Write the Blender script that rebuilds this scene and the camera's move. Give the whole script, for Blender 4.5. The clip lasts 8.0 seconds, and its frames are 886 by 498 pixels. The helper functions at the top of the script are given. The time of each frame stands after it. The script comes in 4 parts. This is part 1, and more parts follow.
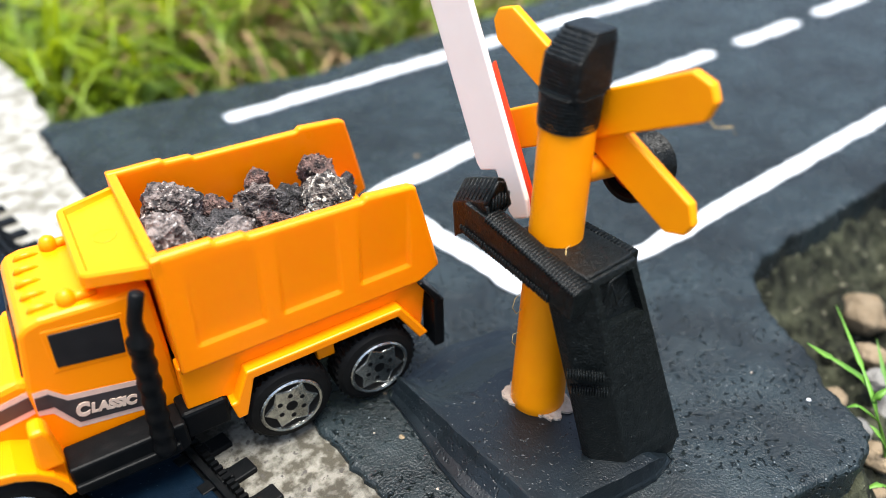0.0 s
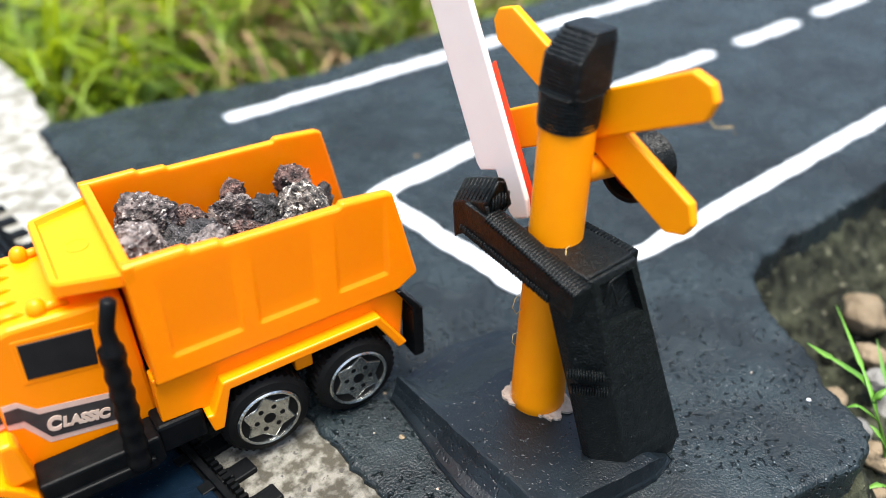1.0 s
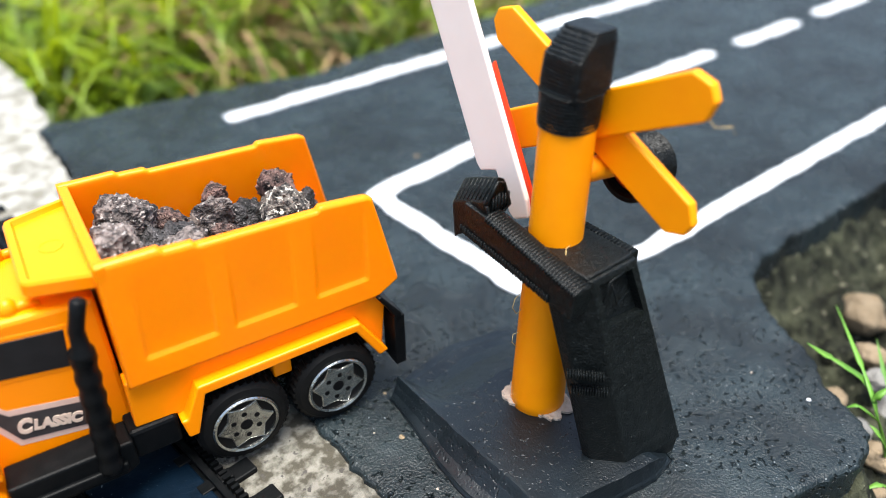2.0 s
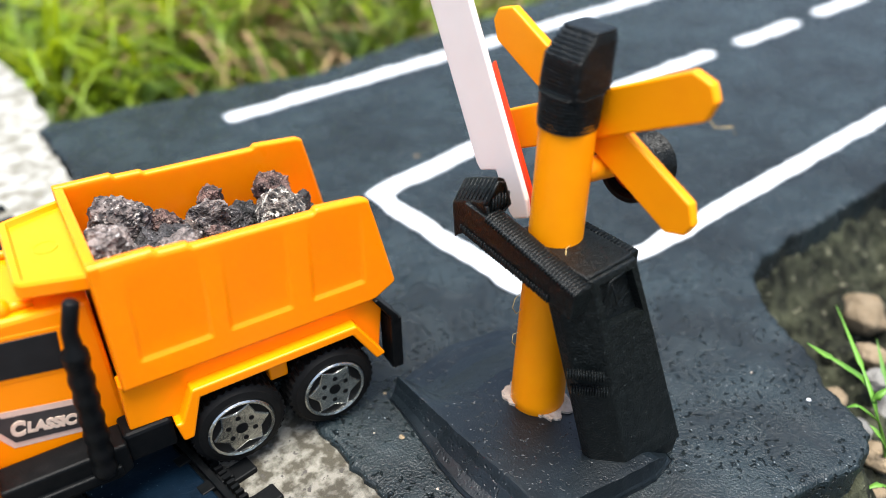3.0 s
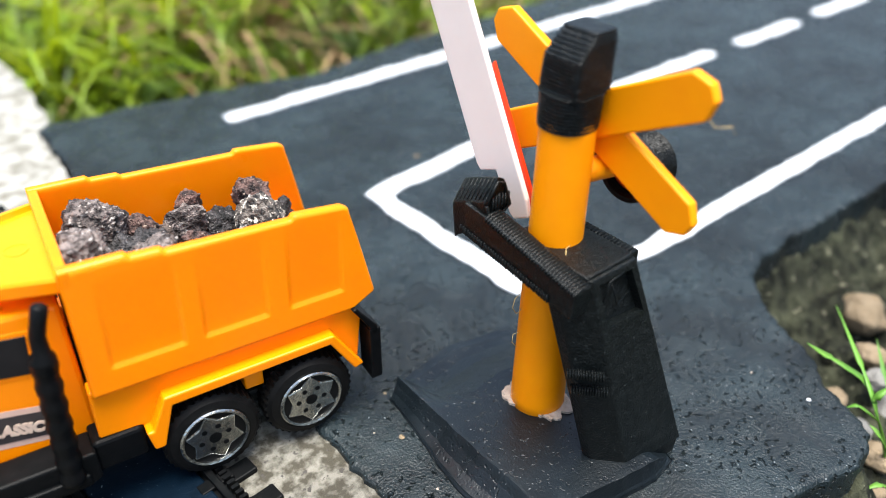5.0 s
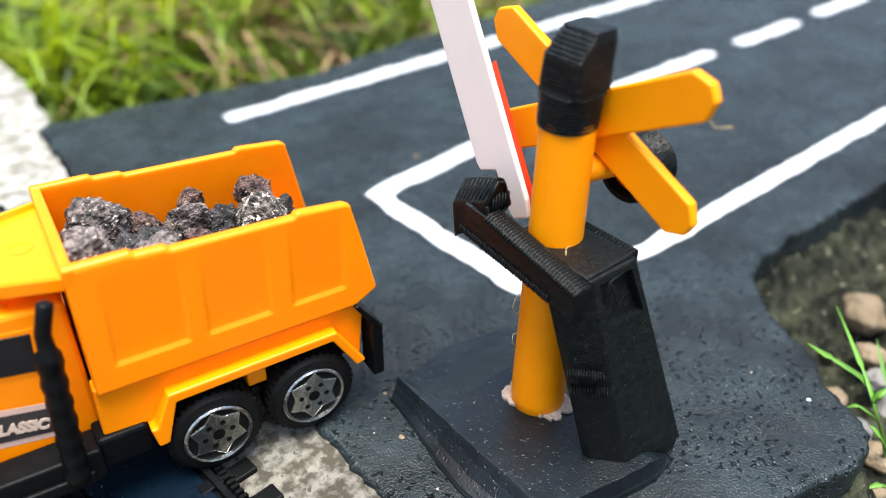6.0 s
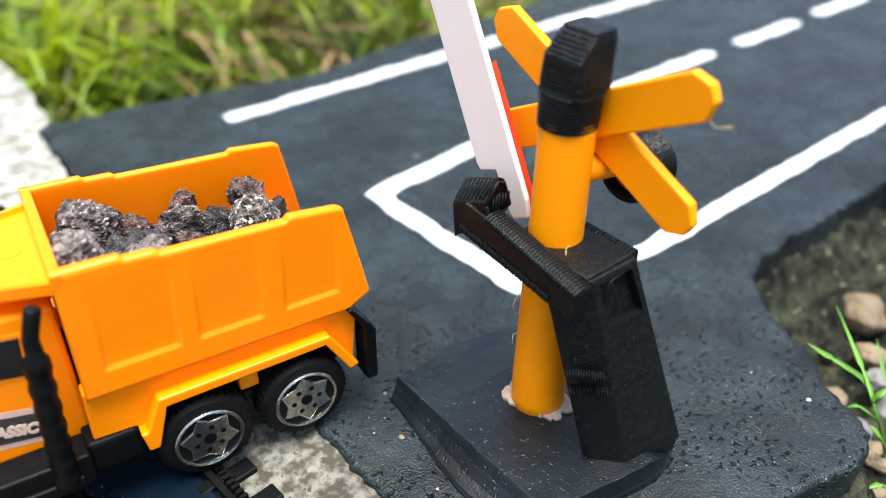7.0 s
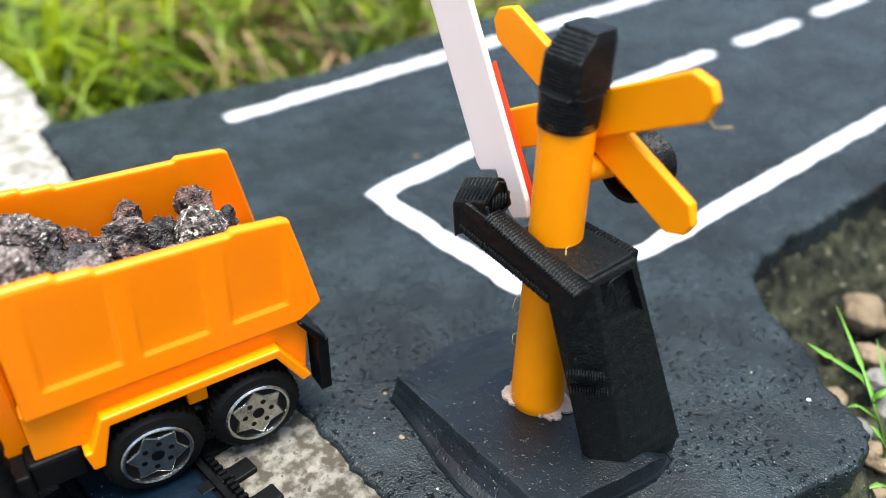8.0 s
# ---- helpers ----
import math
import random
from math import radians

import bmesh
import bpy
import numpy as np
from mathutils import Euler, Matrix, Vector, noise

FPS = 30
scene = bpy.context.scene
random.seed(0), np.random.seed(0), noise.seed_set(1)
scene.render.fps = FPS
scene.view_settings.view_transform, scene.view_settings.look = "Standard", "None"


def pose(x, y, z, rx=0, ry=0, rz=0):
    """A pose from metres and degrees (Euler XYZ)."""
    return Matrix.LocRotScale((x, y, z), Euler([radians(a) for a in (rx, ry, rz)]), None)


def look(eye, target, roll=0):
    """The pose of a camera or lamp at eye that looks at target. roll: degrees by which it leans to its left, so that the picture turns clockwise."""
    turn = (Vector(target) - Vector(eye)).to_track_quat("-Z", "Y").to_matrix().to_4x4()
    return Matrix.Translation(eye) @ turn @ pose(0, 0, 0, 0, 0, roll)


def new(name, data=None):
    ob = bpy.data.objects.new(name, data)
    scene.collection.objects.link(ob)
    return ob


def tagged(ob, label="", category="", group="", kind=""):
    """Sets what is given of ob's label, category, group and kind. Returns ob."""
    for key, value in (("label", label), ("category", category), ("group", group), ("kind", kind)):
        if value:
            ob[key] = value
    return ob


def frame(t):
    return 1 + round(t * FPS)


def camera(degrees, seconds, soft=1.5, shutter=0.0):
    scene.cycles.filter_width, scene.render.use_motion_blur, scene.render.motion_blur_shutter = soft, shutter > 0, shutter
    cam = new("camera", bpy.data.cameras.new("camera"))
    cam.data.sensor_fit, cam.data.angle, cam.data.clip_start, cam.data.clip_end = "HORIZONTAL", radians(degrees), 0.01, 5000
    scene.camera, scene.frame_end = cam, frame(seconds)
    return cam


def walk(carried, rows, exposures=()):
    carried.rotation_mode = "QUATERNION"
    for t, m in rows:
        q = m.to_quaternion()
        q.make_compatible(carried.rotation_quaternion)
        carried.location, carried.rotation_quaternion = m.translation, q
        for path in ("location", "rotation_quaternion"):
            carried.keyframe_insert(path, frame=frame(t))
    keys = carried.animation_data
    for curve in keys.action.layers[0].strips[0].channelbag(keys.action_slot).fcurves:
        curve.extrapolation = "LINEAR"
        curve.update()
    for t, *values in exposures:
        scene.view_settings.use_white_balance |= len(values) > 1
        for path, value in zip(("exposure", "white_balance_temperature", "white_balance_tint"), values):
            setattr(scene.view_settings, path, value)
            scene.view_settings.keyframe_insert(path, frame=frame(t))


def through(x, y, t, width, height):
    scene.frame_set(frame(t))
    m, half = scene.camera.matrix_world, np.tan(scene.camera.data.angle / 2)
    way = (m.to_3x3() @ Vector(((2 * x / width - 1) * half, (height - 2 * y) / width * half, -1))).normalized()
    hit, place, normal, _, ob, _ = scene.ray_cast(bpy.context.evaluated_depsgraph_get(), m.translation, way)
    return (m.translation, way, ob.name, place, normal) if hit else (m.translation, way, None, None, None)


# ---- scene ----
# All plans below are in decimetres (S turns them into metres): a toy truck about 9 cm long.
S = 0.1
ROAD = 39.5                      # turn of the road's plan: u runs along the road, v across it

cam = camera(60.0, 8.0, 0.6)
walk(cam, [(0.0, pose(0, 0, 0.1, 55.9, 0, 0)), (8.0, pose(0, 0, 0.1, 55.9, 0, 0))], [(0.0, 1.32, 6350, 7), (8.0, 1.32, 6350, 7)])
cam.data.dof.use_dof = True
cam.data.dof.focus_distance = 0.122
cam.data.dof.aperture_fstop = 12.0

# ---- light ----
world = bpy.data.worlds.new("sky")
scene.world = world
world.use_nodes = True
wn = world.node_tree.nodes
sky = wn.new("ShaderNodeTexSky")
sky.sky_type = "NISHITA"
sky.sun_disc = False
sky.sun_elevation = radians(82)
sky.sun_rotation = radians(165)
sky.air_density, sky.dust_density, sky.ozone_density = 1.0, 4.0, 1.0
wn["Background"].inputs["Strength"].default_value = 0.125
world.node_tree.links.new(sky.outputs["Color"], wn["Background"].inputs["Color"])

sun = new("sun", bpy.data.lights.new("sun", "SUN"))
sun.data.energy = 3.0
sun.data.angle = radians(34)
sun.data.color = (1.0, 0.96, 0.90)
sun.matrix_basis = look((0.3, -1.15, 9.0), (0, 0, 0))


# ---- materials ----
def material(name, color, color2=None, rough=0.5, metal=0.0, scale=300.0, fine=3000.0, bump=0.2, spread=0.5,
             specks=None, speck_scale=900.0, speck_size=0.25, depth=0.0004, coat=0.0, subsurface=0.0, rough2=None, vary=0.0, island=0.0, pits=0.0, pit_scale=700.0, spec=0.5, patch=0.0, glow_through=None, through=0.14):
    m = bpy.data.materials.new(name)
    m.use_nodes = True
    n, l = m.node_tree.nodes, m.node_tree.links
    b = n["Principled BSDF"]
    tc = n.new("ShaderNodeTexCoord")
    big = n.new("ShaderNodeTexNoise")
    big.inputs["Scale"].default_value = scale
    big.inputs["Detail"].default_value = 6
    l.new(tc.outputs["Object"], big.inputs["Vector"])
    small = n.new("ShaderNodeTexNoise")
    small.inputs["Scale"].default_value = fine
    small.inputs["Detail"].default_value = 4
    l.new(tc.outputs["Object"], small.inputs["Vector"])
    ramp = n.new("ShaderNodeMapRange")
    ramp.inputs["From Min"].default_value = 0.5 - spread / 2
    ramp.inputs["From Max"].default_value = 0.5 + spread / 2
    l.new(big.outputs["Fac"], ramp.inputs["Value"])
    mix = n.new("ShaderNodeMix")
    mix.data_type = "RGBA"
    mix.inputs["A"].default_value = (*color, 1)
    mix.inputs["B"].default_value = (*(color2 or color), 1)
    l.new(ramp.outputs["Result"], mix.inputs["Factor"])
    out = mix.outputs["Result"]
    if specks:
        v = n.new("ShaderNodeTexNoise")
        v.inputs["Scale"].default_value = speck_scale
        v.inputs["Detail"].default_value = 3
        l.new(tc.outputs["Object"], v.inputs["Vector"])
        r = n.new("ShaderNodeMapRange")
        r.inputs["From Min"].default_value = 1 - speck_size - 0.16
        r.inputs["From Max"].default_value = 1 - speck_size - 0.12
        l.new(v.outputs["Fac"], r.inputs["Value"])
        mix2 = n.new("ShaderNodeMix")
        mix2.data_type = "RGBA"
        mix2.inputs["B"].default_value = (*specks, 1)
        l.new(r.outputs["Result"], mix2.inputs["Factor"])
        l.new(out, mix2.inputs["A"])
        out = mix2.outputs["Result"]
    if patch:
        wide = n.new("ShaderNodeTexNoise")
        wide.inputs["Scale"].default_value = 38
        wide.inputs["Detail"].default_value = 5
        l.new(tc.outputs["Object"], wide.inputs["Vector"])
        worn = n.new("ShaderNodeMapRange")
        worn.inputs["From Min"].default_value = 0.35
        worn.inputs["From Max"].default_value = 0.65
        worn.inputs["To Min"].default_value = 1 - patch
        worn.inputs["To Max"].default_value = 1 + patch
        l.new(wide.outputs["Fac"], worn.inputs["Value"])
        hue = n.new("ShaderNodeHueSaturation")
        l.new(worn.outputs["Result"], hue.inputs["Value"])
        l.new(out, hue.inputs["Color"])
        out = hue.outputs["Color"]
    if vary or island:
        hsv = n.new("ShaderNodeHueSaturation")
        src = n.new("ShaderNodeNewGeometry" if island else "ShaderNodeObjectInfo")
        r = n.new("ShaderNodeMapRange")
        r.inputs["To Min"].default_value = 1 - (vary + island)
        r.inputs["To Max"].default_value = 1 + (vary + island)
        l.new(src.outputs["Random Per Island" if island else "Random"], r.inputs["Value"])
        l.new(r.outputs["Result"], hsv.inputs["Value"])
        l.new(out, hsv.inputs["Color"])
        out = hsv.outputs["Color"]
    l.new(out, b.inputs["Base Color"])
    rr = n.new("ShaderNodeMapRange")
    rr.inputs["To Min"].default_value = rough
    rr.inputs["To Max"].default_value = rough2 if rough2 is not None else min(1.0, rough + 0.12)
    l.new(big.outputs["Fac"], rr.inputs["Value"])
    l.new(rr.outputs["Result"], b.inputs["Roughness"])
    b.inputs["Metallic"].default_value = metal
    b.inputs["Specular IOR Level"].default_value = spec
    b.inputs["Coat Weight"].default_value = coat
    if glow_through:
        tr = n.new("ShaderNodeBsdfTranslucent")
        tr.inputs["Color"].default_value = (*glow_through, 1)
        ms = n.new("ShaderNodeMixShader")
        ms.inputs["Fac"].default_value = through
        l.new(b.outputs["BSDF"], ms.inputs[1])
        l.new(tr.outputs["BSDF"], ms.inputs[2])
        l.new(ms.outputs["Shader"], n["Material Output"].inputs["Surface"])
    if subsurface:
        b.inputs["Subsurface Weight"].default_value = subsurface
        b.inputs["Subsurface Radius"].default_value = (0.002, 0.0008, 0.0002)
        b.inputs["Subsurface Scale"].default_value = 1.0
    if bump:
        add = n.new("ShaderNodeMath")
        add.operation = "ADD"
        l.new(big.outputs["Fac"], add.inputs[0])
        half = n.new("ShaderNodeMath")
        half.operation = "MULTIPLY"
        half.inputs[1].default_value = 0.6
        l.new(small.outputs["Fac"], half.inputs[0])
        l.new(half.outputs["Value"], add.inputs[1])
        if pits:
            pit = n.new("ShaderNodeTexNoise")
            pit.inputs["Scale"].default_value = pit_scale
            pit.inputs["Detail"].default_value = 2
            l.new(tc.outputs["Object"], pit.inputs["Vector"])
            pr = n.new("ShaderNodeMapRange")
            pr.interpolation_type = "SMOOTHSTEP"
            pr.inputs["From Min"].default_value = 0.60
            pr.inputs["From Max"].default_value = 0.70
            pr.inputs["To Max"].default_value = -pits
            l.new(pit.outputs["Fac"], pr.inputs["Value"])
            where = n.new("ShaderNodeTexNoise")
            where.inputs["Scale"].default_value = 90
            where.inputs["Detail"].default_value = 4
            l.new(tc.outputs["Object"], where.inputs["Vector"])
            wr = n.new("ShaderNodeMapRange")
            wr.inputs["From Min"].default_value = 0.40
            wr.inputs["From Max"].default_value = 0.56
            l.new(where.outputs["Fac"], wr.inputs["Value"])
            some = n.new("ShaderNodeMath")
            some.operation = "MULTIPLY"
            l.new(pr.outputs["Result"], some.inputs[0])
            l.new(wr.outputs["Result"], some.inputs[1])
            add2 = n.new("ShaderNodeMath")
            add2.operation = "ADD"
            l.new(add.outputs["Value"], add2.inputs[0])
            l.new(some.outputs["Value"], add2.inputs[1])
            add = add2
        bp = n.new("ShaderNodeBump")
        bp.inputs["Strength"].default_value = bump
        bp.inputs["Distance"].default_value = depth
        l.new(add.outputs["Value"], bp.inputs["Height"])
        l.new(bp.outputs["Normal"], b.inputs["Normal"])
    return m


M_ASPHALT = material("painted_cement", (0.0048, 0.0088, 0.0108), (0.0130, 0.0200, 0.0228), rough=0.18, rough2=0.36, scale=130, fine=2400, bump=1.0, spread=0.35,
                     depth=0.00050, specks=(0.20, 0.22, 0.23), speck_scale=1500, speck_size=0.153, pits=7.0, pit_scale=900, spec=0.33, patch=0.5)
M_BASE = material("base_paint", (0.0040, 0.0066, 0.0088), (0.0100, 0.0148, 0.0186), rough=0.24, rough2=0.40, scale=160, fine=2600, bump=0.5, depth=0.0003,
                  specks=(0.2, 0.21, 0.22), speck_scale=1700, speck_size=0.136, pits=1.6, pit_scale=1000, spec=0.34, patch=0.3)
M_LINE = material("line_paint", (0.66, 0.68, 0.70), (0.50, 0.53, 0.56), rough=0.55, scale=500, fine=2500, bump=0.4, depth=0.0003)
# Darker copy of the concrete: the shade near the camera is in its colour.
M_CONCRETE_SHADED = material("concrete", (0.18, 0.172, 0.145), (0.045, 0.040, 0.028), rough=0.8, scale=420, fine=2200, bump=1.0, depth=0.0008, spread=0.16, patch=0.4,
                      specks=(0.05, 0.045, 0.04), speck_scale=650, speck_size=0.215)
# Paler copy of the same concrete, with the brighter far light in its colour.
M_CONCRETE_LIT = material("lit_concrete", (0.37, 0.365, 0.335), (0.16, 0.15, 0.12), rough=0.85, spread=0.25, scale=200, fine=2000, bump=0.8, depth=0.0008)
M_ORANGE = material("orange_plastic", (1.0, 0.275, 0.0), (0.97, 0.26, 0.0), rough=0.24, spec=0.25, scale=120, fine=2500, bump=0.06, depth=0.0002)
M_BED = material("thin_orange_plastic", (1.0, 0.250, 0.0), (0.98, 0.235, 0.0), rough=0.24, spec=0.25, scale=120, fine=2500, bump=0.06, depth=0.0002, subsurface=0.24)
M_YELLOW = material("yellow_print", (1.0, 0.335, 0.0), (0.97, 0.30, 0.0), rough=0.33, spec=0.22, scale=200, fine=2500, bump=0.15, depth=0.0002)
M_BLACK = material("black_plastic", spec=0.09, color=(0.002, 0.003, 0.0035), color2=(0.006, 0.006, 0.0065), rough=0.35, scale=500, fine=3500, bump=0.3, depth=0.0003)
M_PRINT = material("black_print", (0.0018, 0.0030, 0.0032), (0.0060, 0.0078, 0.0080), spec=0.25, specks=(0.06, 0.068, 0.066), speck_scale=2600, speck_size=0.16, rough=0.24, rough2=0.40,
                   scale=700, fine=3000, bump=0.9, depth=0.0003)
M_RUBBER = material("rubber", (0.003, 0.003, 0.003), (0.007, 0.007, 0.007), spec=0.12, rough=0.5, scale=500, fine=3000, bump=0.25, depth=0.0003)
M_CHROME = material("worn_chrome", (0.62, 0.63, 0.60), (0.26, 0.27, 0.26), rough=0.14, rough2=0.34, metal=1.0, scale=600, fine=2000, bump=0.5, depth=0.0003)
M_WINDOW = material("dark_window", (0.010, 0.010, 0.011), (0.016, 0.016, 0.017), spec=0.2, rough=0.4, scale=300, fine=2500, bump=0.1, depth=0.0002)
M_DECAL = material("decal_black", (0.03, 0.025, 0.026), (0.045, 0.04, 0.04), rough=0.4, scale=600, fine=3000, bump=0.1, depth=0.0001)
M_DECAL_PALE = material("decal_pale", (0.72, 0.50, 0.40), (0.62, 0.42, 0.34), rough=0.45, scale=900, fine=3000, bump=0.1, depth=0.0001)
M_LETTER = material("decal_letter", (0.75, 0.60, 0.48), (0.6, 0.45, 0.36), rough=0.45, scale=900, fine=3000, bump=0.1, depth=0.0001)
M_BOOM = material("boom_white", (0.97, 0.85, 0.78), (0.94, 0.81, 0.74), rough=0.4, scale=150, fine=2600, bump=0.12, depth=0.0002)
M_RED = material("red_print", (0.80, 0.045, 0.004), (0.70, 0.035, 0.003), rough=0.35, scale=300, fine=2500, bump=0.15, depth=0.0002)
ROCK_GRAIN = dict(rough=0.6, scale=700, fine=2400, bump=1.0, depth=0.0011, spread=0.20, vary=0.12, pits=2.0, pit_scale=1500)
M_ROCK = material("ore_rock", (0.016, 0.013, 0.013), (0.21, 0.17, 0.155), specks=(0.42, 0.38, 0.35), speck_scale=1300, speck_size=0.23, **ROCK_GRAIN)
M_ROCK_DARK = material("dark_rock", (0.005, 0.005, 0.005), (0.085, 0.078, 0.080), specks=(0.26, 0.245, 0.245), speck_scale=1700, speck_size=0.19, **ROCK_GRAIN)
M_ROCK_PALE = material("pale_rock", (0.030, 0.022, 0.020), (0.27, 0.225, 0.205), specks=(0.44, 0.41, 0.39), speck_scale=900, speck_size=0.22, **ROCK_GRAIN)
M_ROCK_BROWN = material("brown_rock", (0.014, 0.008, 0.008), (0.18, 0.105, 0.088), specks=(0.34, 0.26, 0.21), speck_scale=1600, speck_size=0.20, **ROCK_GRAIN)
M_ROCK_FLECK = material("flecked_rock", (0.010, 0.009, 0.009), (0.22, 0.19, 0.165), specks=(0.66, 0.62, 0.54), speck_scale=900, speck_size=0.27, **ROCK_GRAIN)
M_RAIL_BLUE = material("blue_metal", (0.0008, 0.0045, 0.010), (0.0015, 0.008, 0.018), spec=0.12, rough=0.35, rough2=0.5, scale=400, fine=2600, bump=0.4, depth=0.0003,
                       specks=(0.25, 0.32, 0.36), speck_scale=2200, speck_size=0.13)
M_SOIL = material("soil", (0.018, 0.016, 0.010), (0.065, 0.058, 0.040), rough=0.9, scale=120, fine=900, bump=1.0, depth=0.003, spread=0.3)
M_MOSS = material("moss_stone", (0.004, 0.005, 0.003), (0.040, 0.043, 0.026), rough=0.9, spec=0.2, scale=260, fine=1100, bump=1.0, depth=0.002, spread=0.28, patch=0.5,
                  specks=(0.15, 0.145, 0.10), speck_scale=420, speck_size=0.19)
M_GREY_STONE = material("grey_stone", (0.10, 0.095, 0.085), (0.26, 0.25, 0.23), rough=0.8, scale=220, fine=1200, bump=0.9, depth=0.0012, spread=0.35, vary=0.2)
M_TAN = material("tan_stone", (0.15, 0.105, 0.055), (0.26, 0.20, 0.13), rough=0.7, scale=200, fine=1200, bump=0.7, depth=0.0012, vary=0.2)
M_GRASS = material("grass_green", (0.022, 0.060, 0.002), (0.12, 0.165, 0.006), rough=0.5, scale=20, fine=600, bump=0.1, depth=0.0003, spread=0.3, island=0.45, glow_through=(0.20, 0.30, 0.01))
M_GRASS_LUSH = material("grass_lush", (0.085, 0.17, 0.002), (0.27, 0.34, 0.006), rough=0.45, scale=18, fine=600, bump=0.1, depth=0.0003, spread=0.3, island=0.40, glow_through=(0.45, 0.55, 0.01), through=0.3)
M_BLADE = material("fresh_blade", (0.075, 0.21, 0.018), (0.14, 0.30, 0.035), rough=0.4, scale=80, fine=900, bump=0.1, depth=0.0002, vary=0.15)
M_STRAW = material("grass_dry", (0.17, 0.105, 0.04), (0.34, 0.23, 0.11), rough=0.6, scale=20, fine=600, bump=0.1, depth=0.0003, spread=0.3, island=0.4)
M_PLASTER = material("broken_plaster", (0.55, 0.46, 0.38), (0.30, 0.24, 0.19), rough=0.85, scale=500, fine=2500, bump=0.9, depth=0.0006)
M_FILAMENT = material("filament", (0.75, 0.5, 0.16), (0.6, 0.45, 0.2), rough=0.5, scale=200, fine=900, bump=0.0)


# ---- mesh helpers ----
def mesh_of(name, bm, mat, smooth=False):
    bmesh.ops.recalc_face_normals(bm, faces=bm.faces)
    me = bpy.data.meshes.new(name)
    bmesh.ops.scale(bm, vec=(S, S, S), verts=bm.verts)
    bm.to_mesh(me)
    bm.free()
    me.materials.append(mat)
    if smooth:
        me.shade_smooth()
    return me


def part(name, bm, mat, parent=None, label="", smooth=False):
    ob = new(name, mesh_of(name, bm, mat, smooth))
    if parent:
        ob.parent = parent
    return tagged(ob, label)


def at(x, y, z, rx=0, ry=0, rz=0):
    return pose(x * S, y * S, z * S, rx, ry, rz)


def plan(u, v, z=0.0, rx=0, ry=0, rz=0):
    """A pose given in the road's plan."""
    return pose(0, 0, 0, 0, 0, ROAD) @ at(u, v, z, rx, ry, rz)


def bevel(bm, offset, segments=2, angle=25):
    edges = [e for e in bm.edges if len(e.link_faces) == 2 and e.calc_face_angle(0) > radians(angle)]
    bmesh.ops.bevel(bm, geom=edges, offset=offset, segments=segments, affect="EDGES", profile=0.5, clamp_overlap=True)
    return bm


def box(x0, x1, y0, y1, z0, z1, r=0.0, bm=None):
    b = bmesh.new()
    bmesh.ops.create_cube(b, size=1)
    for v in b.verts:
        v.co = Vector(((x0 + x1) / 2 + v.co.x * (x1 - x0), (y0 + y1) / 2 + v.co.y * (y1 - y0), (z0 + z1) / 2 + v.co.z * (z1 - z0)))
    if r:
        bevel(b, r)
    return join(bm, b)


def join(bm, b):
    if bm is None:
        return b
    me = bpy.data.meshes.new("join")
    b.to_mesh(me)
    b.free()
    bm.from_mesh(me)
    bpy.data.meshes.remove(me)
    return bm


def prism(poly, a, b, axis="y", r=0.0, bm=None):
    """A polygon drawn in the two other axes, drawn out along one axis from a to b."""
    n = bmesh.new()

    def put(p, q, w):
        return {"x": (w, p, q), "y": (p, w, q), "z": (p, q, w)}[axis]
    lo = [n.verts.new(put(p, q, a)) for p, q in poly]
    hi = [n.verts.new(put(p, q, b)) for p, q in poly]
    n.faces.new(lo)
    n.faces.new(hi[::-1])
    for i in range(len(poly)):
        j = (i + 1) % len(poly)
        n.faces.new((lo[i], lo[j], hi[j], hi[i]))
    bmesh.ops.recalc_face_normals(n, faces=n.faces)
    if r:
        bevel(n, r)
    return join(bm, n)


def loft(rings, bm=None, caps=True):
    """Skin over rings of the same number of points."""
    n = bmesh.new()
    vs = [[n.verts.new(p) for p in ring] for ring in rings]
    for a, b in zip(vs, vs[1:]):
        for i in range(len(a)):
            j = (i + 1) % len(a)
            n.faces.new((a[i], a[j], b[j], b[i]))
    if caps:
        n.faces.new(vs[0])
        n.faces.new(vs[-1][::-1])
    bmesh.ops.recalc_face_normals(n, faces=n.faces)
    return join(bm, n)


def circle(c, r, n=32, axis="z", squash=1.0):
    out = []
    for i in range(n):
        t = 2 * math.pi * i / n
        p, q = r * math.cos(t), r * math.sin(t) * squash
        out.append({"z": (c[0] + p, c[1] + q, c[2]), "y": (c[0] + p, c[1], c[2] + q), "x": (c[0], c[1] + p, c[2] + q)}[axis])
    return out


def lathe(profile, axis="z", n=36, c=(0, 0, 0), bm=None):
    """profile: rows of (radius, place along the axis)."""
    rings = []
    for r, w in profile:
        o = {"z": (c[0], c[1], c[2] + w), "y": (c[0], c[1] + w, c[2]), "x": (c[0] + w, c[1], c[2])}[axis]
        rings.append(circle(o, max(r, 0.0004), n, axis))
    return loft(rings, bm)


def tube(points, radii, n=12, bm=None):
    rings = []
    for i, p in enumerate(points):
        p = Vector(p)
        d = (Vector(points[min(i + 1, len(points) - 1)]) - Vector(points[max(i - 1, 0)])).normalized()
        side = d.cross(Vector((0.13, 1, 0.07))).normalized()
        up = d.cross(side)
        rings.append([p + (side * math.cos(2 * math.pi * k / n) + up * math.sin(2 * math.pi * k / n)) * radii[i] for k in range(n)])
    return loft(rings, bm)


